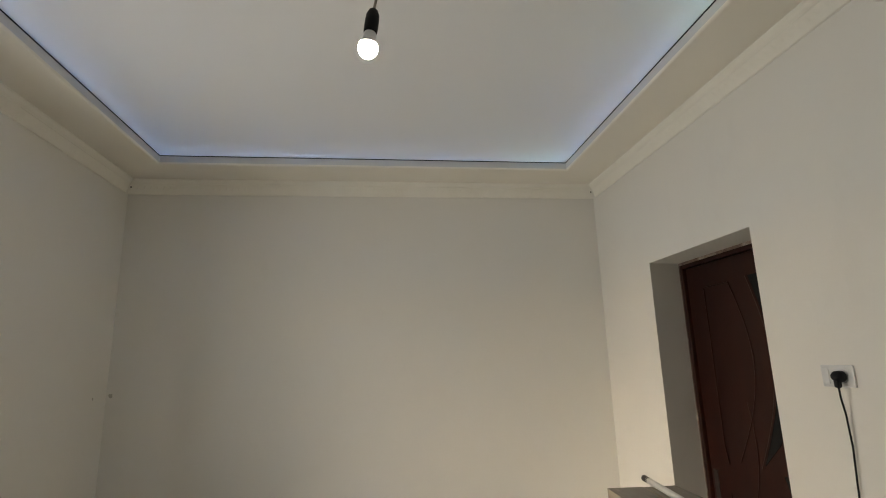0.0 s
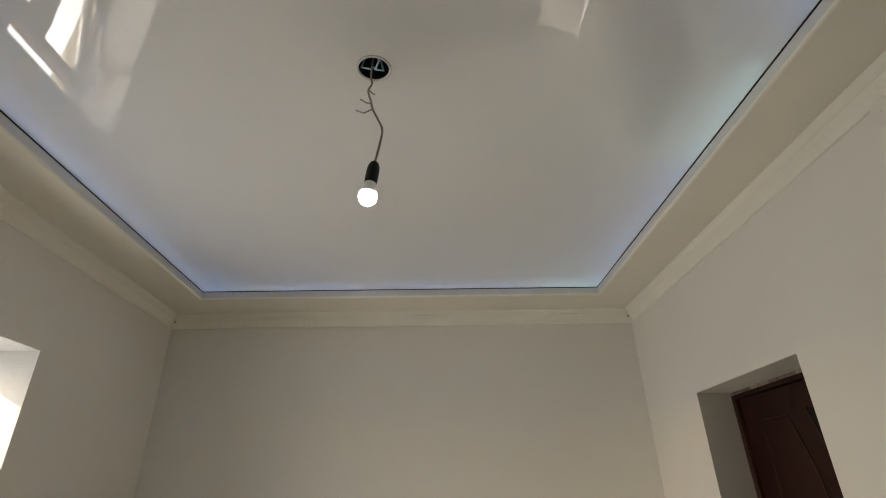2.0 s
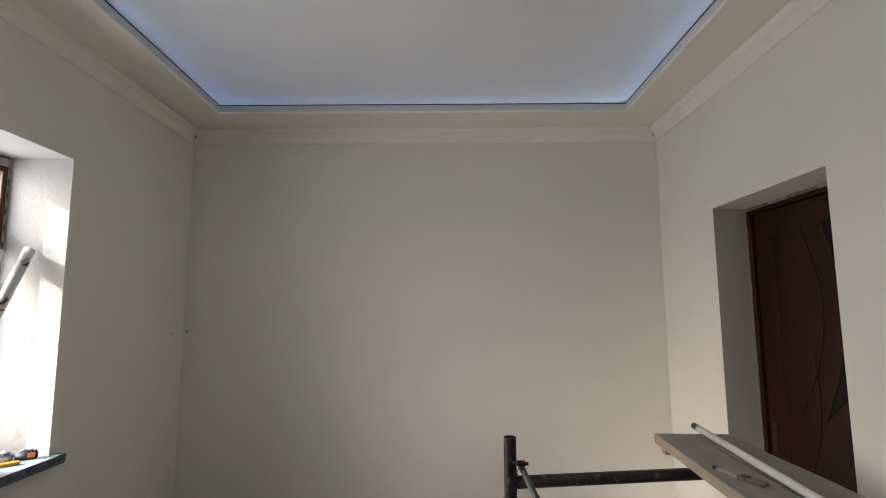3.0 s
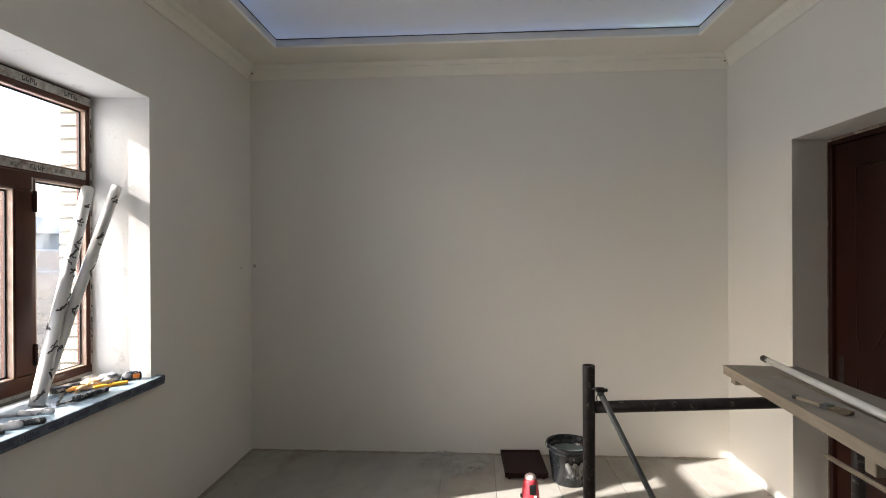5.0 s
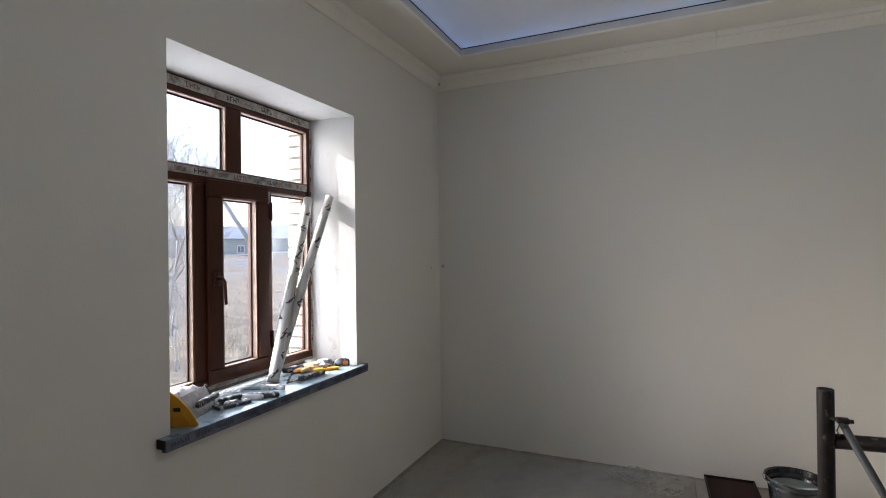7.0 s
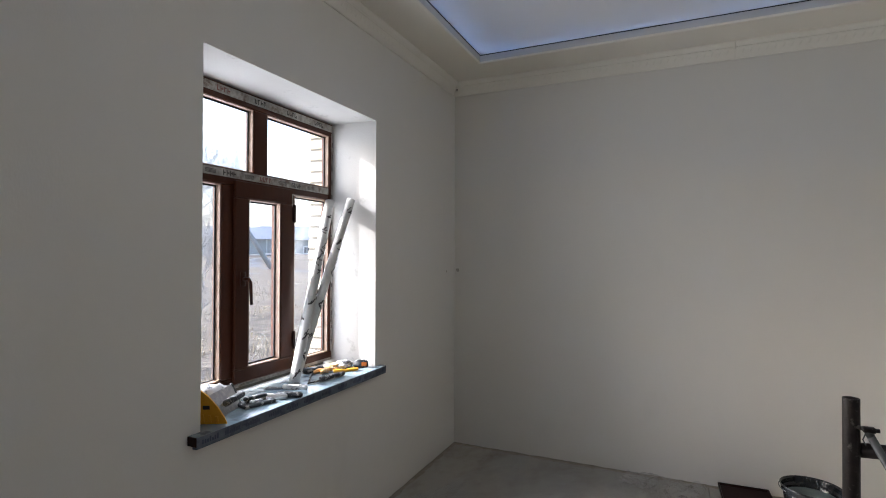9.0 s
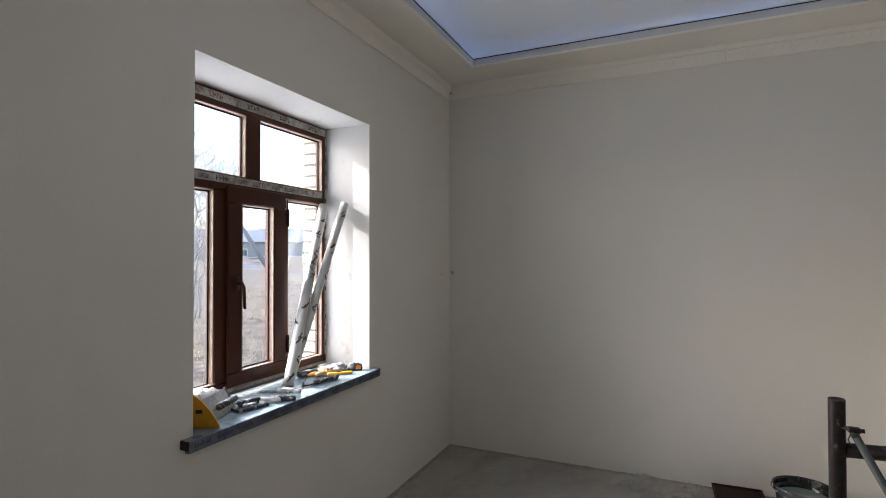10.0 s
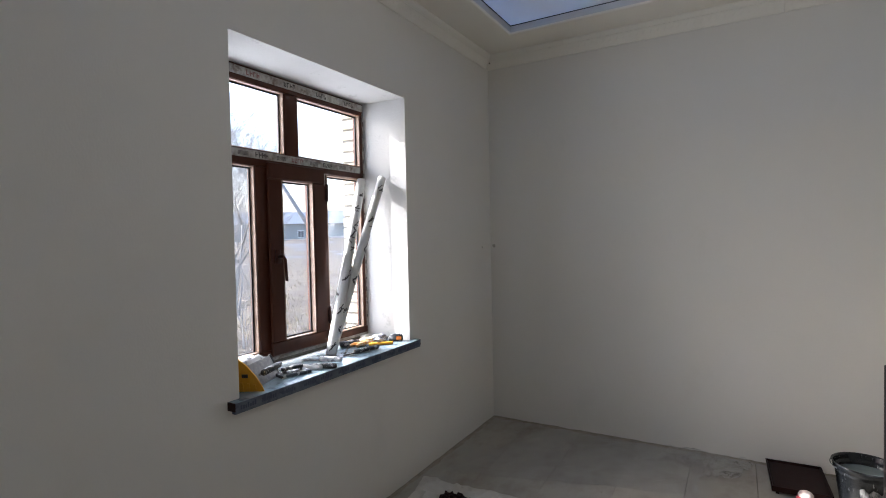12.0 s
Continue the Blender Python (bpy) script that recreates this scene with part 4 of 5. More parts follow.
crumpled("plastic_bag", [(1.53, -0.40, 0), (1.73, -0.29, 0), (1.79, -0.03, 0), (1.52, -0.04, 0)], 30, 32, 0.028, 6.0, CLEARWRAP, "crumpled clear plastic bag lying by the wall", "plastic wrap", 0.002, 8)
crumpled("paper_sheet", [(0.16, -1.62, 0), (0.85, -1.50, 0), (0.66, -1.12, 0), (0.05, -1.15, 0)], 26, 18, 0.018, 4.0, PAPER, "creased pale packing paper on the floor by the wall", "paper", 0.004, 11)
crumpled("rag", [(0.27, -1.37, 0), (0.44, -1.35, 0), (0.46, -1.26, 0), (0.28, -1.28, 0)], 20, 14, 0.022, 14.0, TRAYMAT, "dark brown crumpled rag lying on packing paper", "rag", 0.014, 17)


def debris():
    """Dried plaster and dust along the foot of the walls."""
    bm = bmesh.new()
    rnd = random.Random(31)

    def lump(x, y, r, h):
        ring = [bm.verts.new((x + r * (0.7 + 0.6 * rnd.random()) * math.cos(k * 1.2566), y + r * (0.7 + 0.6 * rnd.random()) * math.sin(k * 1.2566), -0.004)) for k in range(5)]
        tip = bm.verts.new((x, y, h))
        for k in range(5):
            bm.faces.new((ring[k], ring[(k + 1) % 5], tip))
    for i in range(520):
        q = rnd.random() ** 2.2
        lump(rnd.uniform(0.0, W), -0.006 - 0.05 * q, 0.003 + 0.018 * rnd.random() ** 2, 0.001 + 0.005 * (1 - q) * rnd.random() ** 3)
    for i in range(330):
        q = rnd.random() ** 2.2
        lump(0.006 + 0.045 * q, rnd.uniform(-2.6, 0.0), 0.003 + 0.018 * rnd.random() ** 2, 0.001 + 0.005 * (1 - q) * rnd.random() ** 3)
    for i in range(90):
        q = rnd.random() ** 2.2
        lump(W - 0.006 - 0.03 * q, rnd.uniform(-0.73, 0.0), 0.004 + 0.008 * rnd.random(), 0.002 + 0.006 * rnd.random())
    for i in range(260):
        lump(rnd.uniform(0.1, 3.4), rnd.uniform(-2.4, -0.05), 0.002 + 0.004 * rnd.random(), 0.001 + 0.003 * rnd.random())
    # a thin fillet of dust where the floor meets the walls
    def fillet(a, b, inn, n):
        a, b, inn = Vector(a), Vector(b), Vector(inn)
        prev = None
        for i in range(n + 1):
            p = a + (b - a) * i / n
            k = 1 + 0.8 * noise.noise((p.x * 9, p.y * 9, 5)) + 0.4 * noise.noise((p.x * 31, p.y * 31, 2))
            row = [bm.verts.new(p + inn * u * k + Vector((0, 0, z * k + 0.0005))) for u, z in ((0.0006, 0.007), (0.003, 0.003), (0.012, 0.0012), (0.026, 0.0))]
            if prev:
                for q in range(3):
                    bm.faces.new((prev[q], row[q], row[q + 1], prev[q + 1]))
            prev = row
    fillet((0.002, 0, 0), (W - 0.002, 0, 0), (0, -1, 0), 260)
    fillet((0, -2.7, 0), (0, -0.002, 0), (1, 0, 0), 200)
    tagged(part("plaster_debris", bm, DEBRIS), "crumbs of dried plaster and dust along the walls", "debris", kind="stuff")


DEBRIS = noisy("plaster_crumbs", (0.24, 0.212, 0.17), (0.40, 0.365, 0.305), 18.0, 0.95, 0.3)
debris()


# ---- things on the window sill ----
SZ = 0.8492


def roll(name, a, b, r, label, seed):
    t = thing(name, a[0], a[1], a[2], label, "film roll", "white rolls leaning in the window")
    A, B = Vector(a), Vector(b)
    d = (B - A).normalized()
    n = 22
    s = d.orthogonal().normalized()
    bm = bmesh.new()
    tube(bm, [A + (B - A) * i / n for i in range(n + 1)], r, 18, None, False)
    tube(bm, [A + (B - A) * i / n for i in range(n + 1)], r * 0.8, 18, None, False)
    bm.verts.ensure_lookup_table()
    m = (n + 1) * 18
    for ring in (0, n):
        for k in range(18):
            i, j = ring * 18 + k, ring * 18 + (k + 1) % 18
            bm.faces.new((bm.verts[i], bm.verts[j], bm.verts[m + j], bm.verts[m + i]))
    body = part("tube", bm, ROLLFILM, t, "", True)
    rnd = random.Random(seed)
    up = d.cross(s)
    L = (B - A).length
    # dark scribbles printed round the film
    for i in range(11):
        pr = bmesh.new()
        w0 = L * (0.04 + 0.085 * i) + rnd.uniform(-0.02, 0.02)
        ang = rnd.uniform(0, 6.28) if i % 2 else math.atan2((Vector((1, -1.2, 0.2))).dot(up), (Vector((1, -1.2, 0.2))).dot(s)) + rnd.uniform(-0.7, 0.7)
        for q in range(3):
            da, dl = rnd.uniform(-0.5, 0.5), rnd.uniform(-0.02, 0.02)
            sl = rnd.uniform(-0.025, 0.045)
            pts = []
            for k in range(6):
                an = ang + da + 0.16 * k
                pts.append(A + d * (w0 + dl + sl * k / 5 + 0.004 * math.sin(k * 2.0)) + (s * math.cos(an) + up * math.sin(an)) * (r + 0.0002))
            tube(pr, pts, 0.0028 if q else 0.0046, 5)
        part("print", pr, PRINT, body)
    return t


roll("film_roll", (-0.155, -1.715, SZ + 0.009), (-0.258, -1.292, 1.822), 0.0275, "white printed roll leaning against the window frame", 3)
roll("film_roll", (-0.200, -1.655, SZ + 0.008), (-0.137, -1.250, 1.832), 0.0245, "thinner white printed roll leaning against the window reveal", 7)

YELLOW = noisy("yellow_plastic", (0.78, 0.36, 0.015), (0.85, 0.43, 0.03), 20.0, 0.4, 0.08)
ORANGE = noisy("orange_cloth", (0.72, 0.34, 0.08), (0.85, 0.52, 0.22), 30.0, 0.85, 0.4, c3=(0.7, 0.66, 0.58), c3_scale=22.0, c3_from=0.5, c3_to=0.6)
ORANGEPL = mat("orange_plastic", (0.8, 0.22, 0.03), 0.4)
TOOLMETAL = noisy("tool_metal", (0.25, 0.26, 0.28), (0.42, 0.43, 0.45), 50.0, 0.4, 0.2, metal=0.6, c3=(0.6, 0.6, 0.58), c3_scale=40.0)
TOOLDARK = noisy("tool_dark", (0.014, 0.017, 0.022), (0.045, 0.05, 0.058), 40.0, 0.55, 0.2, c3=(0.5, 0.5, 0.49), c3_scale=36.0, c3_from=0.54, c3_to=0.6)
CLOTH = noisy("dirty_rag", (0.42, 0.42, 0.43), (0.66, 0.66, 0.66), 26.0, 0.9, 0.4, c3=(0.10, 0.10, 0.12), c3_scale=24.0, c3_from=0.52, c3_to=0.6)


def squeegee():
    t = thing("yellow_spreader", -0.05, -2.33, SZ, "yellow plastic spreader leaning upright on the sill", "spreader")
    m = Matrix.Translation((0.018, -2.302, SZ)) @ Matrix.Rotation(radians(30), 4, "Z") @ Matrix.Rotation(radians(12), 4, "X")
    poly = [(-0.15, 0.0), (0.0, 0.0), (-0.008, 0.025), (-0.03, 0.07), (-0.062, 0.115), (-0.10, 0.15), (-0.15, 0.172)]
    b = bmesh.new()
    prism(b, poly, lambda u, v, w: m @ Vector((u, 0.006 * w, v)))
    bl = part("blade", b, YELLOW, t)
    r = bmesh.new()
    for i in range(5):
        box(r, -0.145 + i * 0.026, -0.135 + i * 0.026, -0.004, 0.0, 0.006, 0.05 - 0.004 * i, 0.001, turn=m)
    part("ribs", r, YELLOW, bl)
    part("mark", new_box(-0.085, -0.06, -0.0012, -0.0002, 0.062, 0.078, turn=m), PRINT, bl, "small dark printed mark")


squeegee()


def trowels():
    t = thing("plaster_trowel", -0.16, -2.16, SZ, "steel plastering trowel propped on its edge", "trowel")
    m = Matrix.Translation((-0.085, -2.175, SZ)) @ Matrix.Rotation(radians(20), 4, "Z") @ Matrix.Rotation(radians(-28), 4, "Y")
    part("plate", new_box(-0.004, 0.0, -0.12, 0.08, 0.002, 0.105, 0.001, turn=m), TOOLMETAL, t)
    part("edge", new_box(-0.006, 0.003, 0.078, 0.088, 0.002, 0.108, 0.002, turn=m), TOOLDARK, t, "dark rim")
    h = tube(bmesh.new(), [m @ Vector((0.035, -0.08, 0.045)), m @ Vector((0.035, 0.06, 0.045))], 0.014, 10)
    part("handle", h, TOOLDARK, t, "dark handle", True)
    for y in (-0.06, 0.04):
        part("stem", new_box(0.0, 0.034, y - 0.005, y + 0.005, 0.04, 0.05, turn=m), TOOLMETAL, t)
    r = thing("rag", -0.21, -2.22, SZ, "crumpled grey plastic rag behind a trowel", "rag")
    b = bmesh.new()
    bmesh.ops.create_icosphere(b, subdivisions=3, radius=1)
    for v in b.verts:
        k = 1 + 0.35 * noise.noise(v.co * 2.2) + 0.2 * noise.noise(v.co * 6)
        v.co = Vector((-0.20 + v.co.x * 0.055 * k, -2.20 + v.co.y * 0.11 * k, SZ + 0.048 + max(-0.048, v.co.z * 0.055 * k)))
    part("cloth", b, CLOTH, r, "", True)
    g = thing("grout_float", -0.07, -2.045, SZ, "small dark rubber float smeared with plaster", "float")
    m = Matrix.Translation((-0.075, -2.06, SZ)) @ Matrix.Rotation(radians(-14), 4, "Z")
    part("pad", new_box(-0.045, 0.045, -0.075, 0.075, 0.0, 0.014, 0.003, turn=m), TOOLDARK, g)
    part("grip", new_box(-0.012, 0.012, -0.055, 0.055, 0.022, 0.040, 0.008, 2, turn=m), TOOLDARK, g)
    for y in (-0.04, 0.04):
        part("stem", new_box(-0.008, 0.008, y - 0.007, y + 0.007, 0.013, 0.03, turn=m), TOOLDARK, g)


trowels()


def spatula(name, x, y, ang, blade, label, material, hm):
    t = thing(name, x, y, SZ, label, "scraper", "scrapers on the sill")
    m = Matrix.Translation((x, y, SZ)) @ Matrix.Rotation(radians(ang), 4, "Z")
    b = bmesh.new()
    prism(b, [(-blade / 2, 0.0), (blade / 2, 0.0), (0.014, 0.075), (0.012, 0.095), (-0.012, 0.095), (-0.014, 0.075)], lambda u, v, w: m @ Vector((u, v, 0.0005 + 0.0025 * w)))
    part("blade", b, material, t)
    h = bmesh.new()
    prism(h, [(-0.010, 0.088), (0.010, 0.088), (0.014, 0.12), (0.012, 0.17), (0.016, 0.20), (0.009, 0.213), (-0.009, 0.213), (-0.016, 0.20), (-0.012, 0.17), (-0.014, 0.12)],
          lambda u, v, w: m @ Vector((u, v, 0.001 + 0.021 * w)))
    bmesh.ops.bevel(h, geom=h.edges[:], offset=0.004, segments=2, affect="EDGES")
    part("handle", h, hm, t, "", True)


spatula("scraper", -0.20, -2.02, -68, 0.06, "paint-crusted scraper with a pale handle", TOOLMETAL, CLOTH)
spatula("scraper", -0.16, -1.955, -72, 0.05, "paint-crusted scraper with a dark smeared handle", TOOLMETAL, TOOLDARK)
spatula("scraper", -0.225, -1.84, -72, 0.05, "narrow scraper with a plaster-smeared handle", TOOLDARK, CLOTH)


def roller_frame():
    t = thing("paint_roller_frame", -0.1, -1.55, SZ, "bent wire roller frame with a grey handle", "paint roller")
    part("wire", tube(bmesh.new(), [(-0.21, -1.50, SZ + 0.006), (-0.19, -1.54, SZ + 0.006), (-0.085, -1.69, SZ + 0.006), (-0.075, -1.66, SZ + 0.006), (-0.06, -1.60, SZ + 0.008)], 0.0045, 8), TOOLDARK, t, "", True)
    part("handle", tube(bmesh.new(), [(-0.065, -1.62, SZ + 0.012), (-0.05, -1.55, SZ + 0.0135), (-0.035, -1.46, SZ + 0.0125)], 0.0125, 10, 0.0115), TOOLDARK, t, "", True)
    part("sleeve", tube(bmesh.new(), [(-0.255, -1.53, SZ + 0.018), (-0.185, -1.44, SZ + 0.018)], 0.017, 12), TOOLDARK, t, "flat dark roller sleeve", True)


roller_frame()


def knife():
    t = thing("utility_knife", -0.09, -1.38, SZ, "yellow snap-blade utility knife", "knife")
    m = Matrix.Translation((-0.125, -1.43, SZ)) @ Matrix.Rotation(radians(48), 4, "Z")
    b = bmesh.new()
    prism(b, [(0.0, -0.007), (0.02, -0.011), (0.13, -0.012), (0.143, -0.006), (0.143, 0.008), (0.12, 0.012), (0.02, 0.009), (0.0, 0.006)], lambda u, v, w: m @ Vector((u, v, 0.002 + 0.014 * w)))
    bmesh.ops.bevel(b, geom=b.edges[:], offset=0.003, segments=1, affect="EDGES")
    part("handle", b, YELLOW, t)
    part("slider", new_box(0.05, 0.075, -0.005, 0.005, 0.015, 0.02, 0.002, turn=m), BLACK, t)
    part("blade", new_box(-0.03, 0.003, -0.005, 0.004, 0.008, 0.0095, turn=m), TOOLMETAL, t)


knife()


def gloves():
    t = thing("work_glove", -0.2, -1.33, SZ, "crumpled orange and grey work glove", "glove")
    b = bmesh.new()
    bmesh.ops.create_icosphere(b, subdivisions=4, radius=1)
    for v in b.verts:
        k = 1 + 0.38 * noise.noise(v.co * 2.6) + 0.22 * noise.noise(v.co * 7)
        v.co = Vector((-0.185 + v.co.x * 0.045 * k, -1.375 + v.co.y * 0.085 * k, SZ + 0.012 + max(-0.012, v.co.z * 0.019 * k)))
    part("palm", b, ORANGE, t, "", True)
    for k, (x, y, a) in enumerate(((-0.20, -1.44, 200), (-0.17, -1.45, 225), (-0.225, -1.43, 175), (-0.15, -1.44, 250))):
        r = radians(a)
        f = tube(bmesh.new(), [(x, y, SZ + 0.013), (x + 0.03 * math.cos(r), y + 0.03 * math.sin(r) * 1.0, SZ + 0.016), (x + 0.06 * math.cos(r + 0.3), y + 0.06 * math.sin(r + 0.3), SZ + 0.011)], 0.0125, 8, 0.009)
        part("finger", f, ORANGE, t, "", True)
    g = thing("grey_rag", -0.155, -1.27, SZ, "crumpled pale grey rag with dark stains", "rag")
    b = bmesh.new()
    bmesh.ops.create_icosphere(b, subdivisions=4, radius=1)
    for v in b.verts:
        k = 1 + 0.38 * noise.noise(v.co * 2.6 + Vector((7, 0, 0))) + 0.22 * noise.noise(v.co * 7)
        v.co = Vector((-0.15 + v.co.x * 0.045 * k, -1.300 + v.co.y * 0.060 * k, SZ + 0.016 + max(-0.016, v.co.z * 0.025 * k)))
    part("cloth", b, CLOTH, g, "", True)
    m = thing("tape_measure", -0.05, -1.235, SZ, "black and orange tape measure", "tape measure")
    q = Matrix.Translation((-0.058, -1.243, SZ)) @ Matrix.Rotation(radians(35), 4, "Z")
    b = bmesh.new()
    prism(b, [(-0.050, 0.0), (0.034, 0.0), (0.036, 0.008), (0.034, 0.036), (0.02, 0.046), (-0.022, 0.048), (-0.044, 0.038), (-0.052, 0.012)], lambda u, v, w: q @ Vector((u, -0.017 + 0.034 * w, v * 0.92)))
    bmesh.ops.bevel(b, geom=b.edges[:], offset=0.004, segments=2, affect="EDGES")
    part("case", b, TOOLDARK, m, "", True)
    part("face", new_box(-0.004, 0.026, -0.019, -0.0165, 0.009, 0.032, 0.001, turn=q), ORANGEPL, m, "orange side face")


gloves()


# ---- marks on the plaster ----
def smudge(x, y, z, axis, r):
    b = bmesh.new()
    n = 14
    c = Vector((x, y, z))
    ring = []
    for k in range(n):
        a = 2 * math.pi * k / n
        rr = r * (1 + 0.4 * noise.noise((math.cos(a) * 2 + x, math.sin(a) * 2, z)))
        ring.append(b.verts.new(c + (Vector((0, math.cos(a) * rr, math.sin(a) * rr)) if axis == "x" else Vector((math.cos(a) * rr, 0, math.sin(a) * rr)))))
    tip = b.verts.new(c + (Vector((0.004, 0, 0)) if axis == "x" else Vector((0, -0.004, 0))))
    for k in range(n):
        b.faces.new((ring[k], ring[(k + 1) % n], tip))
    tagged(part("filler_patch", b, SMUDGE), "small grey filler patch on the plaster", "wall mark", "filler patches")


SMUDGE = noisy("filler", (0.42, 0.40, 0.34), (0.52, 0.49, 0.43), 30.0, 0.9, 0.3)
smudge(0.028, -0.0005, 1.385, "y", 0.014)
smudge(0.0005, -0.16, 1.378, "x", 0.009)


# Dark blobs stand in for the shade inside the corner gaps.
for gx in (0.030, W - 0.030):
    gap = bmesh.new()
    bmesh.ops.create_icosphere(gap, subdivisions=1, radius=0.0055)
    for v in gap.verts:
        v.co = Vector((gx + v.co.x, -0.030 + v.co.y, 2.826 + v.co.z * 1.3))
    tagged(part("corner_gap", gap, TRAYMAT), "small dark blob for the shaded gap where two cornice mouldings meet", "wall mark", "gaps in the cornice corners")


# ---- outside ----
FIELD = noisy("dry_field", (0.032, 0.024, 0.017), (0.088, 0.070, 0.051), 0.55, 0.95, 0.9, 7.0, c3=(0.125, 0.104, 0.074), c3_scale=2.2, c3_from=0.47, c3_to=0.58, dist=0.06, contrast=0.16)
STRAW = noisy("dry_grass", (0.13, 0.107, 0.066), (0.22, 0.185, 0.12), 2.0, 0.9, 0.1)
straw_nodes, straw_links = STRAW.node_tree.nodes, STRAW.node_tree.links
straw_leaf = straw_nodes.new("ShaderNodeBsdfTranslucent")
straw_leaf.inputs[0].default_value = (0.22, 0.19, 0.13, 1)
straw_mix = straw_nodes.new("ShaderNodeMixShader")
straw_mix.inputs[0].default_value = 0.5
straw_links.new(straw_nodes["Principled BSDF"].outputs[0], straw_mix.inputs[1])
straw_links.new(straw_leaf.outputs[0], straw_mix.inputs[2])
straw_links.new(straw_mix.outputs[0], straw_nodes["Material Output"].inputs[0])
BARK = noisy("bare_bark", (0.20, 0.195, 0.19), (0.30, 0.29, 0.28), 7.0, 0.9, 0.4, 40)
RUBBLE = noisy("rubble_snow", (0.055, 0.063, 0.075), (0.115, 0.128, 0.147), 1.4, 0.8, 0.3, 6.0)
BARNWALL = noisy("grey_render", (0.29, 0.30, 0.29), (0.35, 0.36, 0.345), 0.4, 0.9, 0.2)
BARNROOF = noisy("blue_sheet_roof", (0.13, 0.15, 0.18), (0.17, 0.19, 0.225), 0.3, 0.5, 0.2)
POLEMAT = noisy("concrete_pole", (0.24, 0.25, 0.26), (0.30, 0.31, 0.32), 2.0, 0.9, 0.3)
BRICK = noisy("yellow_brick", (0.31, 0.265, 0.175), (0.40, 0.35, 0.24), 14.0, 0.85, 0.4, 120, vary=0.10)
MORTAR = noisy("grey_mortar", (0.09, 0.082, 0.066), (0.14, 0.128, 0.105), 30.0, 0.95, 0.4, 120)


def ground_z(x, y):
    d = math.hypot(x + 0.5, y + 1.5)
    base = -0.75 + 0.05 * noise.noise((x * 0.25, y * 0.25, 0)) * min(1, d / 5)
    a = math.exp(-((x + 46) / 14) ** 2 - ((y - 50) / 16) ** 2)
    rise = min(1.0, max(0.0, (d - 45) / 45))
    return base + 1.3 * a + 1.6 * rise * rise * (3 - 2 * rise) + (0.25 * noise.noise((x * 0.05, y * 0.05, 4)) if d > 12 else 0)


def ground():
    bm = bmesh.new()
    rs = [0.0] + [0.7 * 1.16 ** i for i in range(56)]
    n = 96
    rows = []
    for r in rs:
        rows.append([bm.verts.new((-0.6 + r * math.cos(2 * math.pi * k / n), -1.8 + r * math.sin(2 * math.pi * k / n),
                                   ground_z(-0.6 + r * math.cos(2 * math.pi * k / n), -1.8 + r * math.sin(2 * math.pi * k / n)))) for k in range(n)] if r else
                    [bm.verts.new((-0.6, -1.8, -0.75))])
    for a, b in zip(rows, rows[1:]):
        for k in range(n):
            j = (k + 1) % n
            bm.faces.new((a[0], b[k], b[j]) if len(a) == 1 else (a[k], b[k], b[j], a[j]))
    tagged(part("ground", bm, FIELD, None, "", True), "dry brown field outside the house", "ground", kind="structure")
    rng = np.random.default_rng(12)
    n = 42000
    d = 4.5 + 42 * rng.random(n) ** 1.8
    a = np.radians(100 + 62 * rng.random(n))
    px, py = 1.7 + d * np.cos(a), -3.7 + d * np.sin(a)
    verts, faces = [], []
    for i in range(n):
        x, y = float(px[i]), float(py[i])
        if x > -1.2 or noise.noise((x * 0.5, y * 0.5, 9)) + 0.5 * noise.noise((x * 2.1, y * 2.1, 3)) < -0.1:
            continue
        r = rng.random(6)
        h, w = 0.03 + (0.16 if d[i] > 14 else 0.38) * r[0] ** 3, 0.003 + 0.004 * r[1] + d[i] * 0.0004
        q = 6.28 * r[2]
        z = ground_z(x, y)
        k = len(verts)
        verts += [(x - w * math.cos(q), y - w * math.sin(q), z - 0.01), (x + w * math.cos(q), y + w * math.sin(q), z - 0.01),
                  (x + (r[3] - 0.5) * h * 1.3, y + (r[4] - 0.5) * h * 1.3, z + h)]
        faces.append((k, k + 1, k + 2))
    me = bpy.data.meshes.new("dry_grass")
    me.from_pydata(verts, [], faces)
    me.materials.append(STRAW)
    tagged(new("dry_grass", me), "tufts of dry yellow grass on the field", "grass", kind="stuff")


ground()


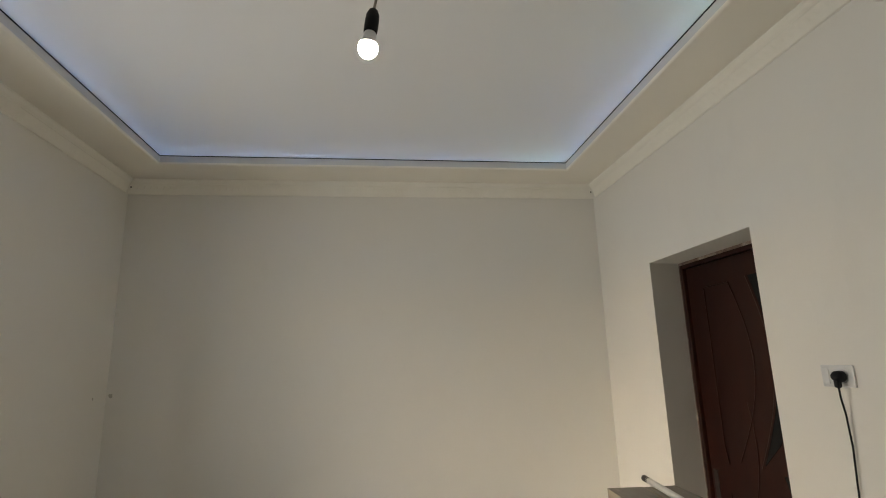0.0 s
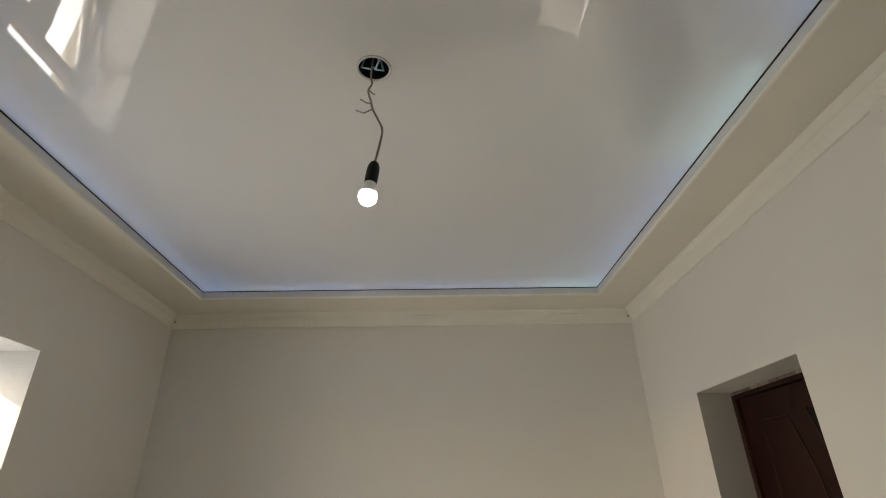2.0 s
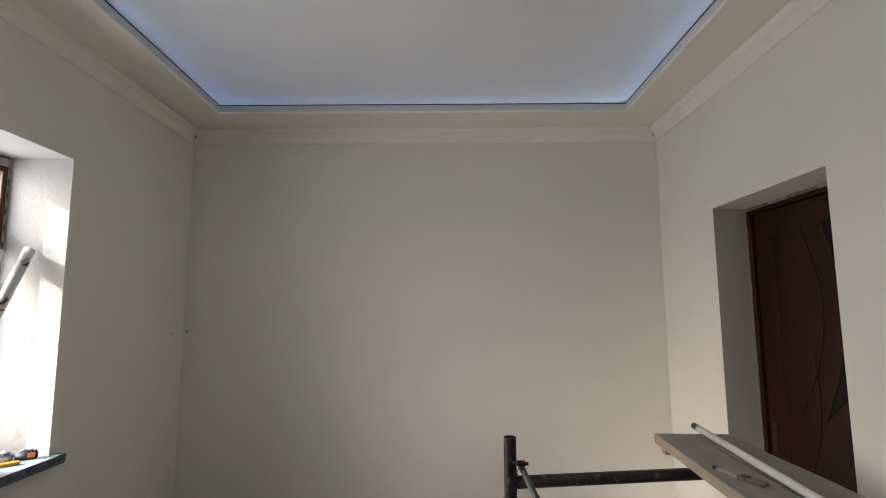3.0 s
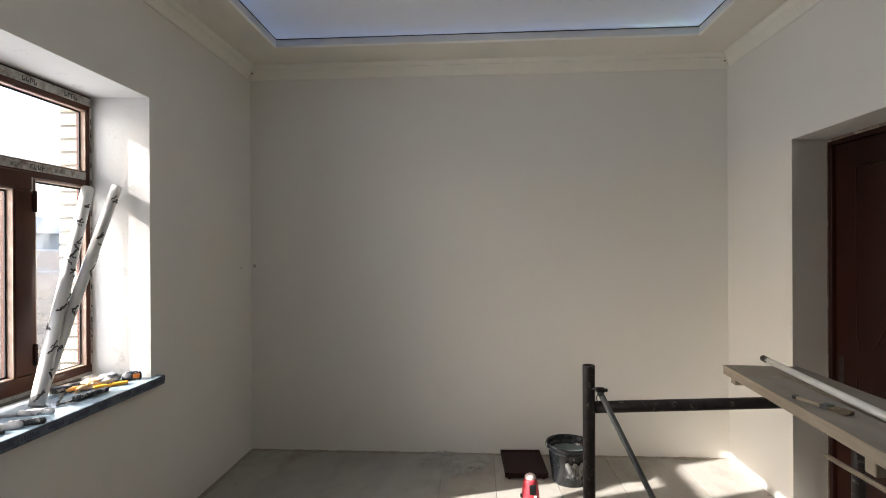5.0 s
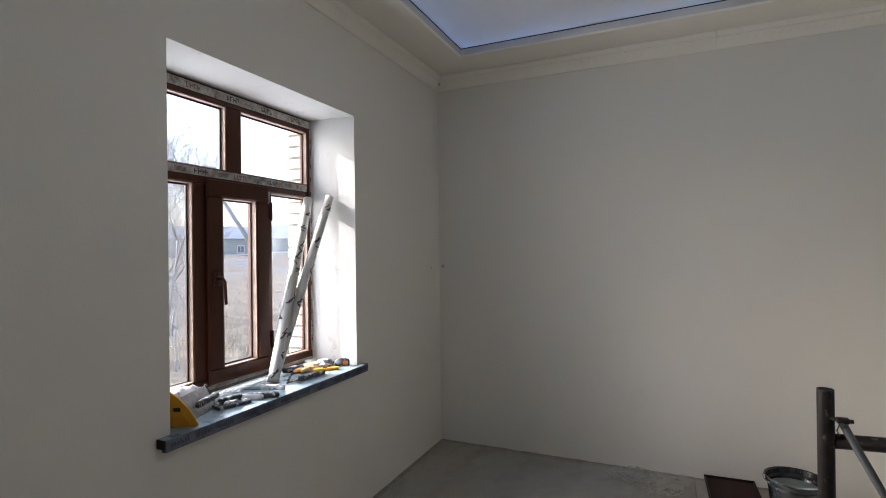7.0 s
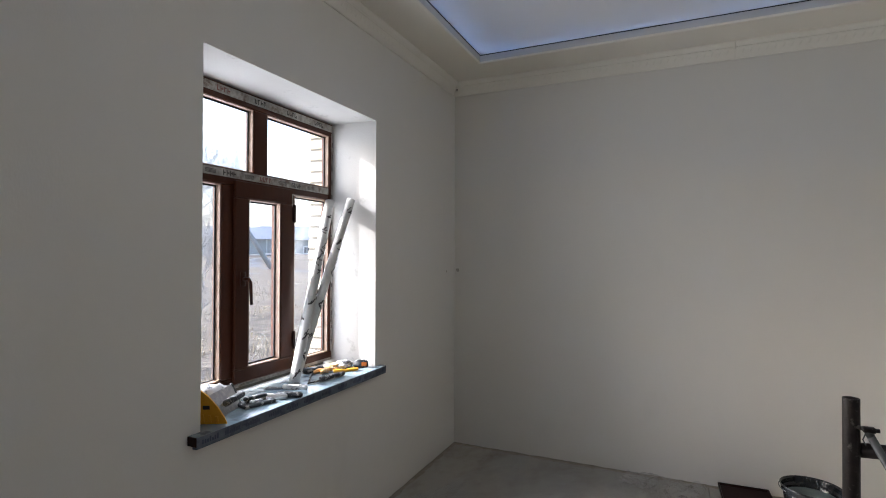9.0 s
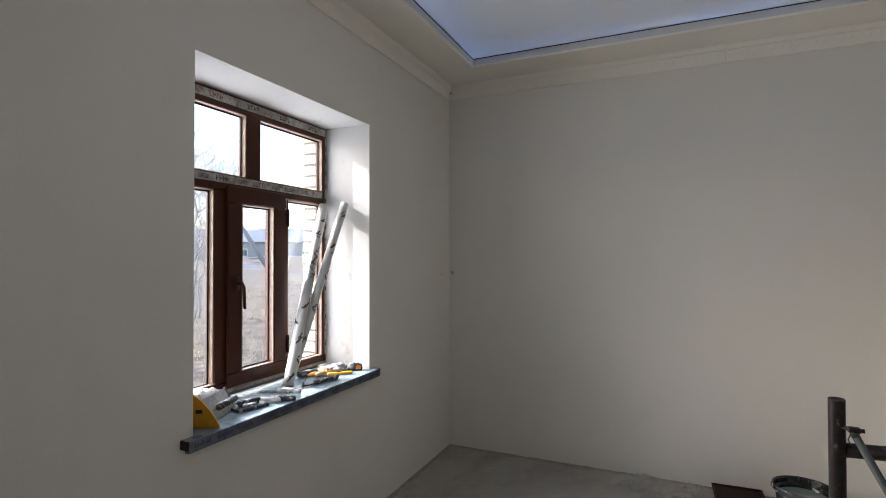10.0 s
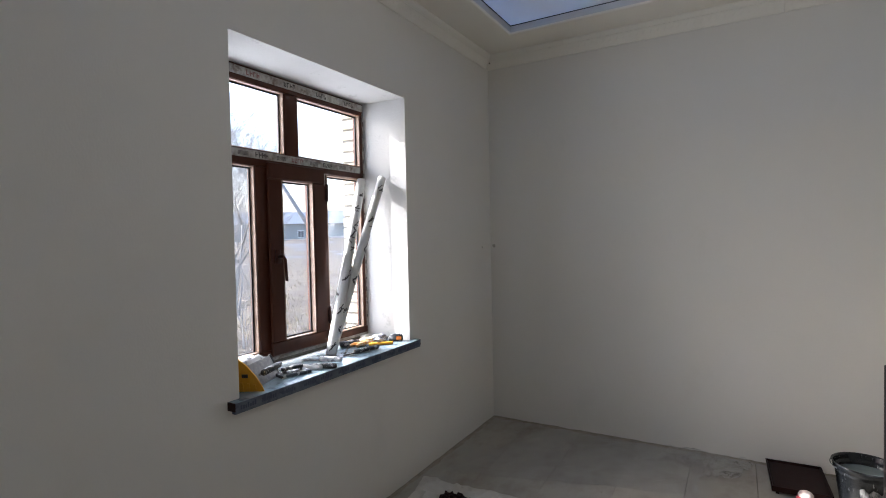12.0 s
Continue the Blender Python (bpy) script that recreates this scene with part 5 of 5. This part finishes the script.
def tree(name, x, y, h, r, seed, label, depth=5, spread=0.5, stems=1):
    rnd = random.Random(seed)
    z = ground_z(x, y) - 0.05
    t = thing(name, x, y, z, label, "tree")
    trunk, twigs = bmesh.new(), bmesh.new()

    def grow(p, d, length, rad, level):
        n = 4 if level < 2 else 3
        pts = [p]
        for i in range(n):
            d = (d + Vector((rnd.uniform(-1, 1), rnd.uniform(-1, 1), rnd.uniform(-0.4, 0.6))) * 0.14).normalized()
            p = p + d * length / n
            pts.append(p)
        tube(trunk if level < 2 else twigs, pts, rad, 7 if level < 2 else 4, rad * 0.55, level < 2)
        if level >= depth:
            return
        kids = 3 + (rnd.random() < 0.5) + (level > 1)
        for k in range(kids):
            a = rnd.uniform(0, 6.28)
            s = Vector((math.cos(a), math.sin(a), rnd.uniform(-0.1, 0.6)))
            nd = (d * (1 - spread * 0.6) + s * spread).normalized()
            at = pts[-1] if k == 0 else pts[rnd.randint(max(1, n - 2), n)]
            grow(at, nd, length * rnd.uniform(0.6, 0.82), rad * rnd.uniform(0.45, 0.62), level + 1)
    for s in range(stems):
        a = rnd.uniform(0, 6.28)
        lean = 0.08 if stems == 1 else 0.35
        grow(Vector((x + 0.1 * s * math.cos(a), y + 0.1 * s * math.sin(a), z)), Vector((lean * math.cos(a), lean * math.sin(a), 1)).normalized(), h * 0.34, r, 0)
    part("trunk", trunk, BARK, t, "", True)
    part("crown", twigs, BARK, t, "bare twigs")


def along(px, py, pz, d):
    """A place d metres out from the room along a direction."""
    return 1.7 + px * d, -3.7 + py * d


for (dx, dy, d, h, r, seed, st, lab) in ((-0.785, 0.60, 19, 8.4, 0.06, 21, 1, "bare leafless tree standing in the dry field"), (-0.835, 0.55, 15, 6.4, 0.042, 5, 1, "bare leafless tree near the house"),
                                    (-0.772, 0.635, 26, 8.5, 0.07, 33, 1, "slender bare tree in the dry field"), (-0.80, 0.58, 12, 2.4, 0.008, 8, 5, "bare many-stemmed shrub in the field"),
                                    (-0.778, 0.622, 15, 2.0, 0.008, 14, 5, "low bare shrub in the dry grass"),
                                    (-0.79, 0.612, 16, 5.0, 0.03, 41, 3, "tall thicket of thin bare stems in the field"), (-0.772, 0.638, 21, 4.2, 0.028, 52, 3, "grey bare thicket standing in dry grass"),
                                    (-0.785, 0.618, 11, 2.6, 0.010, 63, 4, "bare thicket with crossing twigs near the house"), (-0.79, 0.615, 34, 7.0, 0.06, 74, 2, "pale bare tree group at the far edge of the field")):
    x, y = along(dx, dy, 0, d)
    tree("bare_tree", x, y, h, r, seed, lab, 6 if r > 0.03 and d < 20 else 5 if st == 1 else 4, 0.55, st)


def barn(cx, cy, ang, length, depth, wall_h, roof_h, label, openings):
    t = thing("far_house", cx, cy, ground_z(cx, cy), label, "house")
    m = Matrix.Translation((cx, cy, ground_z(cx, cy) - 0.3)) @ Matrix.Rotation(radians(ang), 4, "Z")
    part("wall", new_box(-length / 2, length / 2, -depth / 2, depth / 2, 0, wall_h + 0.3, turn=m), BARNWALL, t)
    r = bmesh.new()
    prism(r, [(-depth / 2 - 0.6, wall_h + 0.2), (depth / 2 + 0.6, wall_h + 0.2), (0, wall_h + 0.3 + roof_h)], lambda u, v, w: m @ Vector((-length / 2 - 0.5 + (length + 1) * w, u, v)))
    part("roof", r, BARNROOF, t, "pale blue sheet roof")
    for x in openings:
        w = part("window", new_box(x - 0.55, x + 0.55, -depth / 2 - 0.06, -depth / 2 + 0.02, 0.8, 2.1, turn=m), WHITEPL, t, "small window with a pale frame")
        for k in range(2):
            part("pane", new_box(x - 0.43 + 0.47 * k, x - 0.04 + 0.47 * k, -depth / 2 - 0.08, -depth / 2 - 0.05, 0.95, 1.95, turn=m), TOOLDARK, w, "dark pane")
    for x in (-length / 2 + 3.0, 3.2, length / 2 - 5.0):
        part("downpipe", tube(bmesh.new(), [m @ Vector((x, -depth / 2 - 0.08, 0.3)), m @ Vector((x, -depth / 2 - 0.08, wall_h + 0.2))], 0.07, 6), WHITEPL, t, "pale downpipe")


x, y = along(-0.715, 0.70, 0, 92)
barn(x, y, 45, 34, 10, 2.95, 2.1, "long grey house with a pale blue sheet roof, far off", (-11.5, -4.5, 0.0, 9.5))
x, y = along(-0.62, 0.78, 0, 110)
barn(x, y, 30, 22, 10, 3.4, 3.0, "grey far-off house with a blue roof", (-6.0, 0.5, 6.5))
x, y = along(-0.80, 0.60, 0, 120)
barn(x, y, 52, 30, 10, 3.0, 2.6, "grey far-off house with a pale roof", (-8.0, 0.0, 8.0))


# Low dark bluish patches of rubble with some old snow.
def snow():
    rnd = random.Random(6)
    for k in range(14):
        d = 52 + 26 * rnd.random()
        x, y = along(-0.745 + 0.0075 * k + 0.01 * rnd.random(), 0.672 + 0.007 * k, 0, d)
        b = bmesh.new()
        n = 22
        c = b.verts.new((x, y, ground_z(x, y) + 0.10))
        ring = []
        for i in range(n):
            a = 2 * math.pi * i / n
            q = 1 + 0.6 * noise.noise((math.cos(a) * 1.5 + k, math.sin(a) * 1.5, k))
            X, Y = x + 1.5 * q * math.cos(a) + 0.6 * q * math.sin(a), y + 1.5 * q * math.cos(a) - 0.6 * q * math.sin(a)
            ring.append(b.verts.new((X, Y, ground_z(X, Y) + 0.02)))
        for i in range(n):
            b.faces.new((c, ring[i], ring[(i + 1) % n]))
        tagged(part("rubble_patch", b, RUBBLE, None, "", True), "thin bluish patch of rubble and old snow on the field", "snow", "snow patches")


snow()


def utility_pole():
    d = 56.0
    ex, ey, ez = 1.7, -3.7, 1.51
    a = Vector((ex - 0.7425 * d, ey + 0.6625 * d, ez + 0.122 * d))
    b = Vector((ex - 0.7098 * d, ey + 0.7034 * d, ez + 0.0351 * d))
    dirn = (b - a).normalized()
    k = (ground_z(b.x, b.y) - 0.2 - b.z) / dirn.z
    t = thing("leaning_pole", b.x, b.y, ground_z(b.x, b.y), "leaning grey concrete pole in the field", "pole")
    part("shaft", tube(bmesh.new(), [a - dirn * 1.5, b + dirn * k], 0.20, 8, 0.25), POLEMAT, t, "", True)


utility_pole()


def brick_jamb():
    """Facing brick of the outer wall round the opening."""
    t = tagged(part("wall_facing", new_box(-0.452, -0.3465, -1.2385 + 0.004, 1.5, -0.9, 3.3), MORTAR), "yellow facing brick wall outside the window", "wall", kind="structure")
    tagged(part("wall_facing", new_box(-0.452, -0.3465, -5.2, -2.364 - 0.004, -0.9, 3.3), MORTAR), "yellow facing brick wall outside the window", "wall", kind="structure")
    tagged(part("wall_facing", new_box(-0.452, -0.3465, -2.364, -1.2385, -0.9, 0.862), MORTAR), "yellow facing brick wall below the window", "wall", kind="structure")
    tagged(part("wall_facing", new_box(-0.452, -0.3465, -2.364, -1.2385, 2.30, 3.3), MORTAR), "yellow facing brick wall above the window", "wall", kind="structure")
    bm = new_box(-0.054, 0.054, 0.0, 0.115, 0.0, 0.0535, 0.003)
    me = bpy.data.meshes.new("brick")
    bm.to_mesh(me)
    bm.free()
    me.materials.append(BRICK)
    z = 0.866
    i = 0
    while z < 2.28:
        o = new("brick", me)
        o.parent = t
        o.location = (-0.401, -1.2435 + 0.001 * (i % 3), z)
        z += 0.068
        i += 1


brick_jamb()

# ---- floor boards ----
def boards():
    edges = [0.002, 0.34, 0.72, 1.10, 1.455, 1.81, 2.21, 2.61, 3.11, W - 0.002]
    for k, (a, b) in enumerate(zip(edges, edges[1:])):
        cut = -2.35 if k % 2 else -1.62
        for y0, y1 in ((-D + 0.003, cut - 0.002), (cut + 0.002, -0.008 - 0.002 * (k % 4))):
            ga, gb = (0.0016 if a > 1.4 else 0.0005), (0.0016 if b > 1.4 else 0.0005)
            part("board", new_box(a + ga, b - gb, y0, y1, -0.0135, -0.0004 * (k % 3), min(ga, gb)), BOARD, floor)


boards()
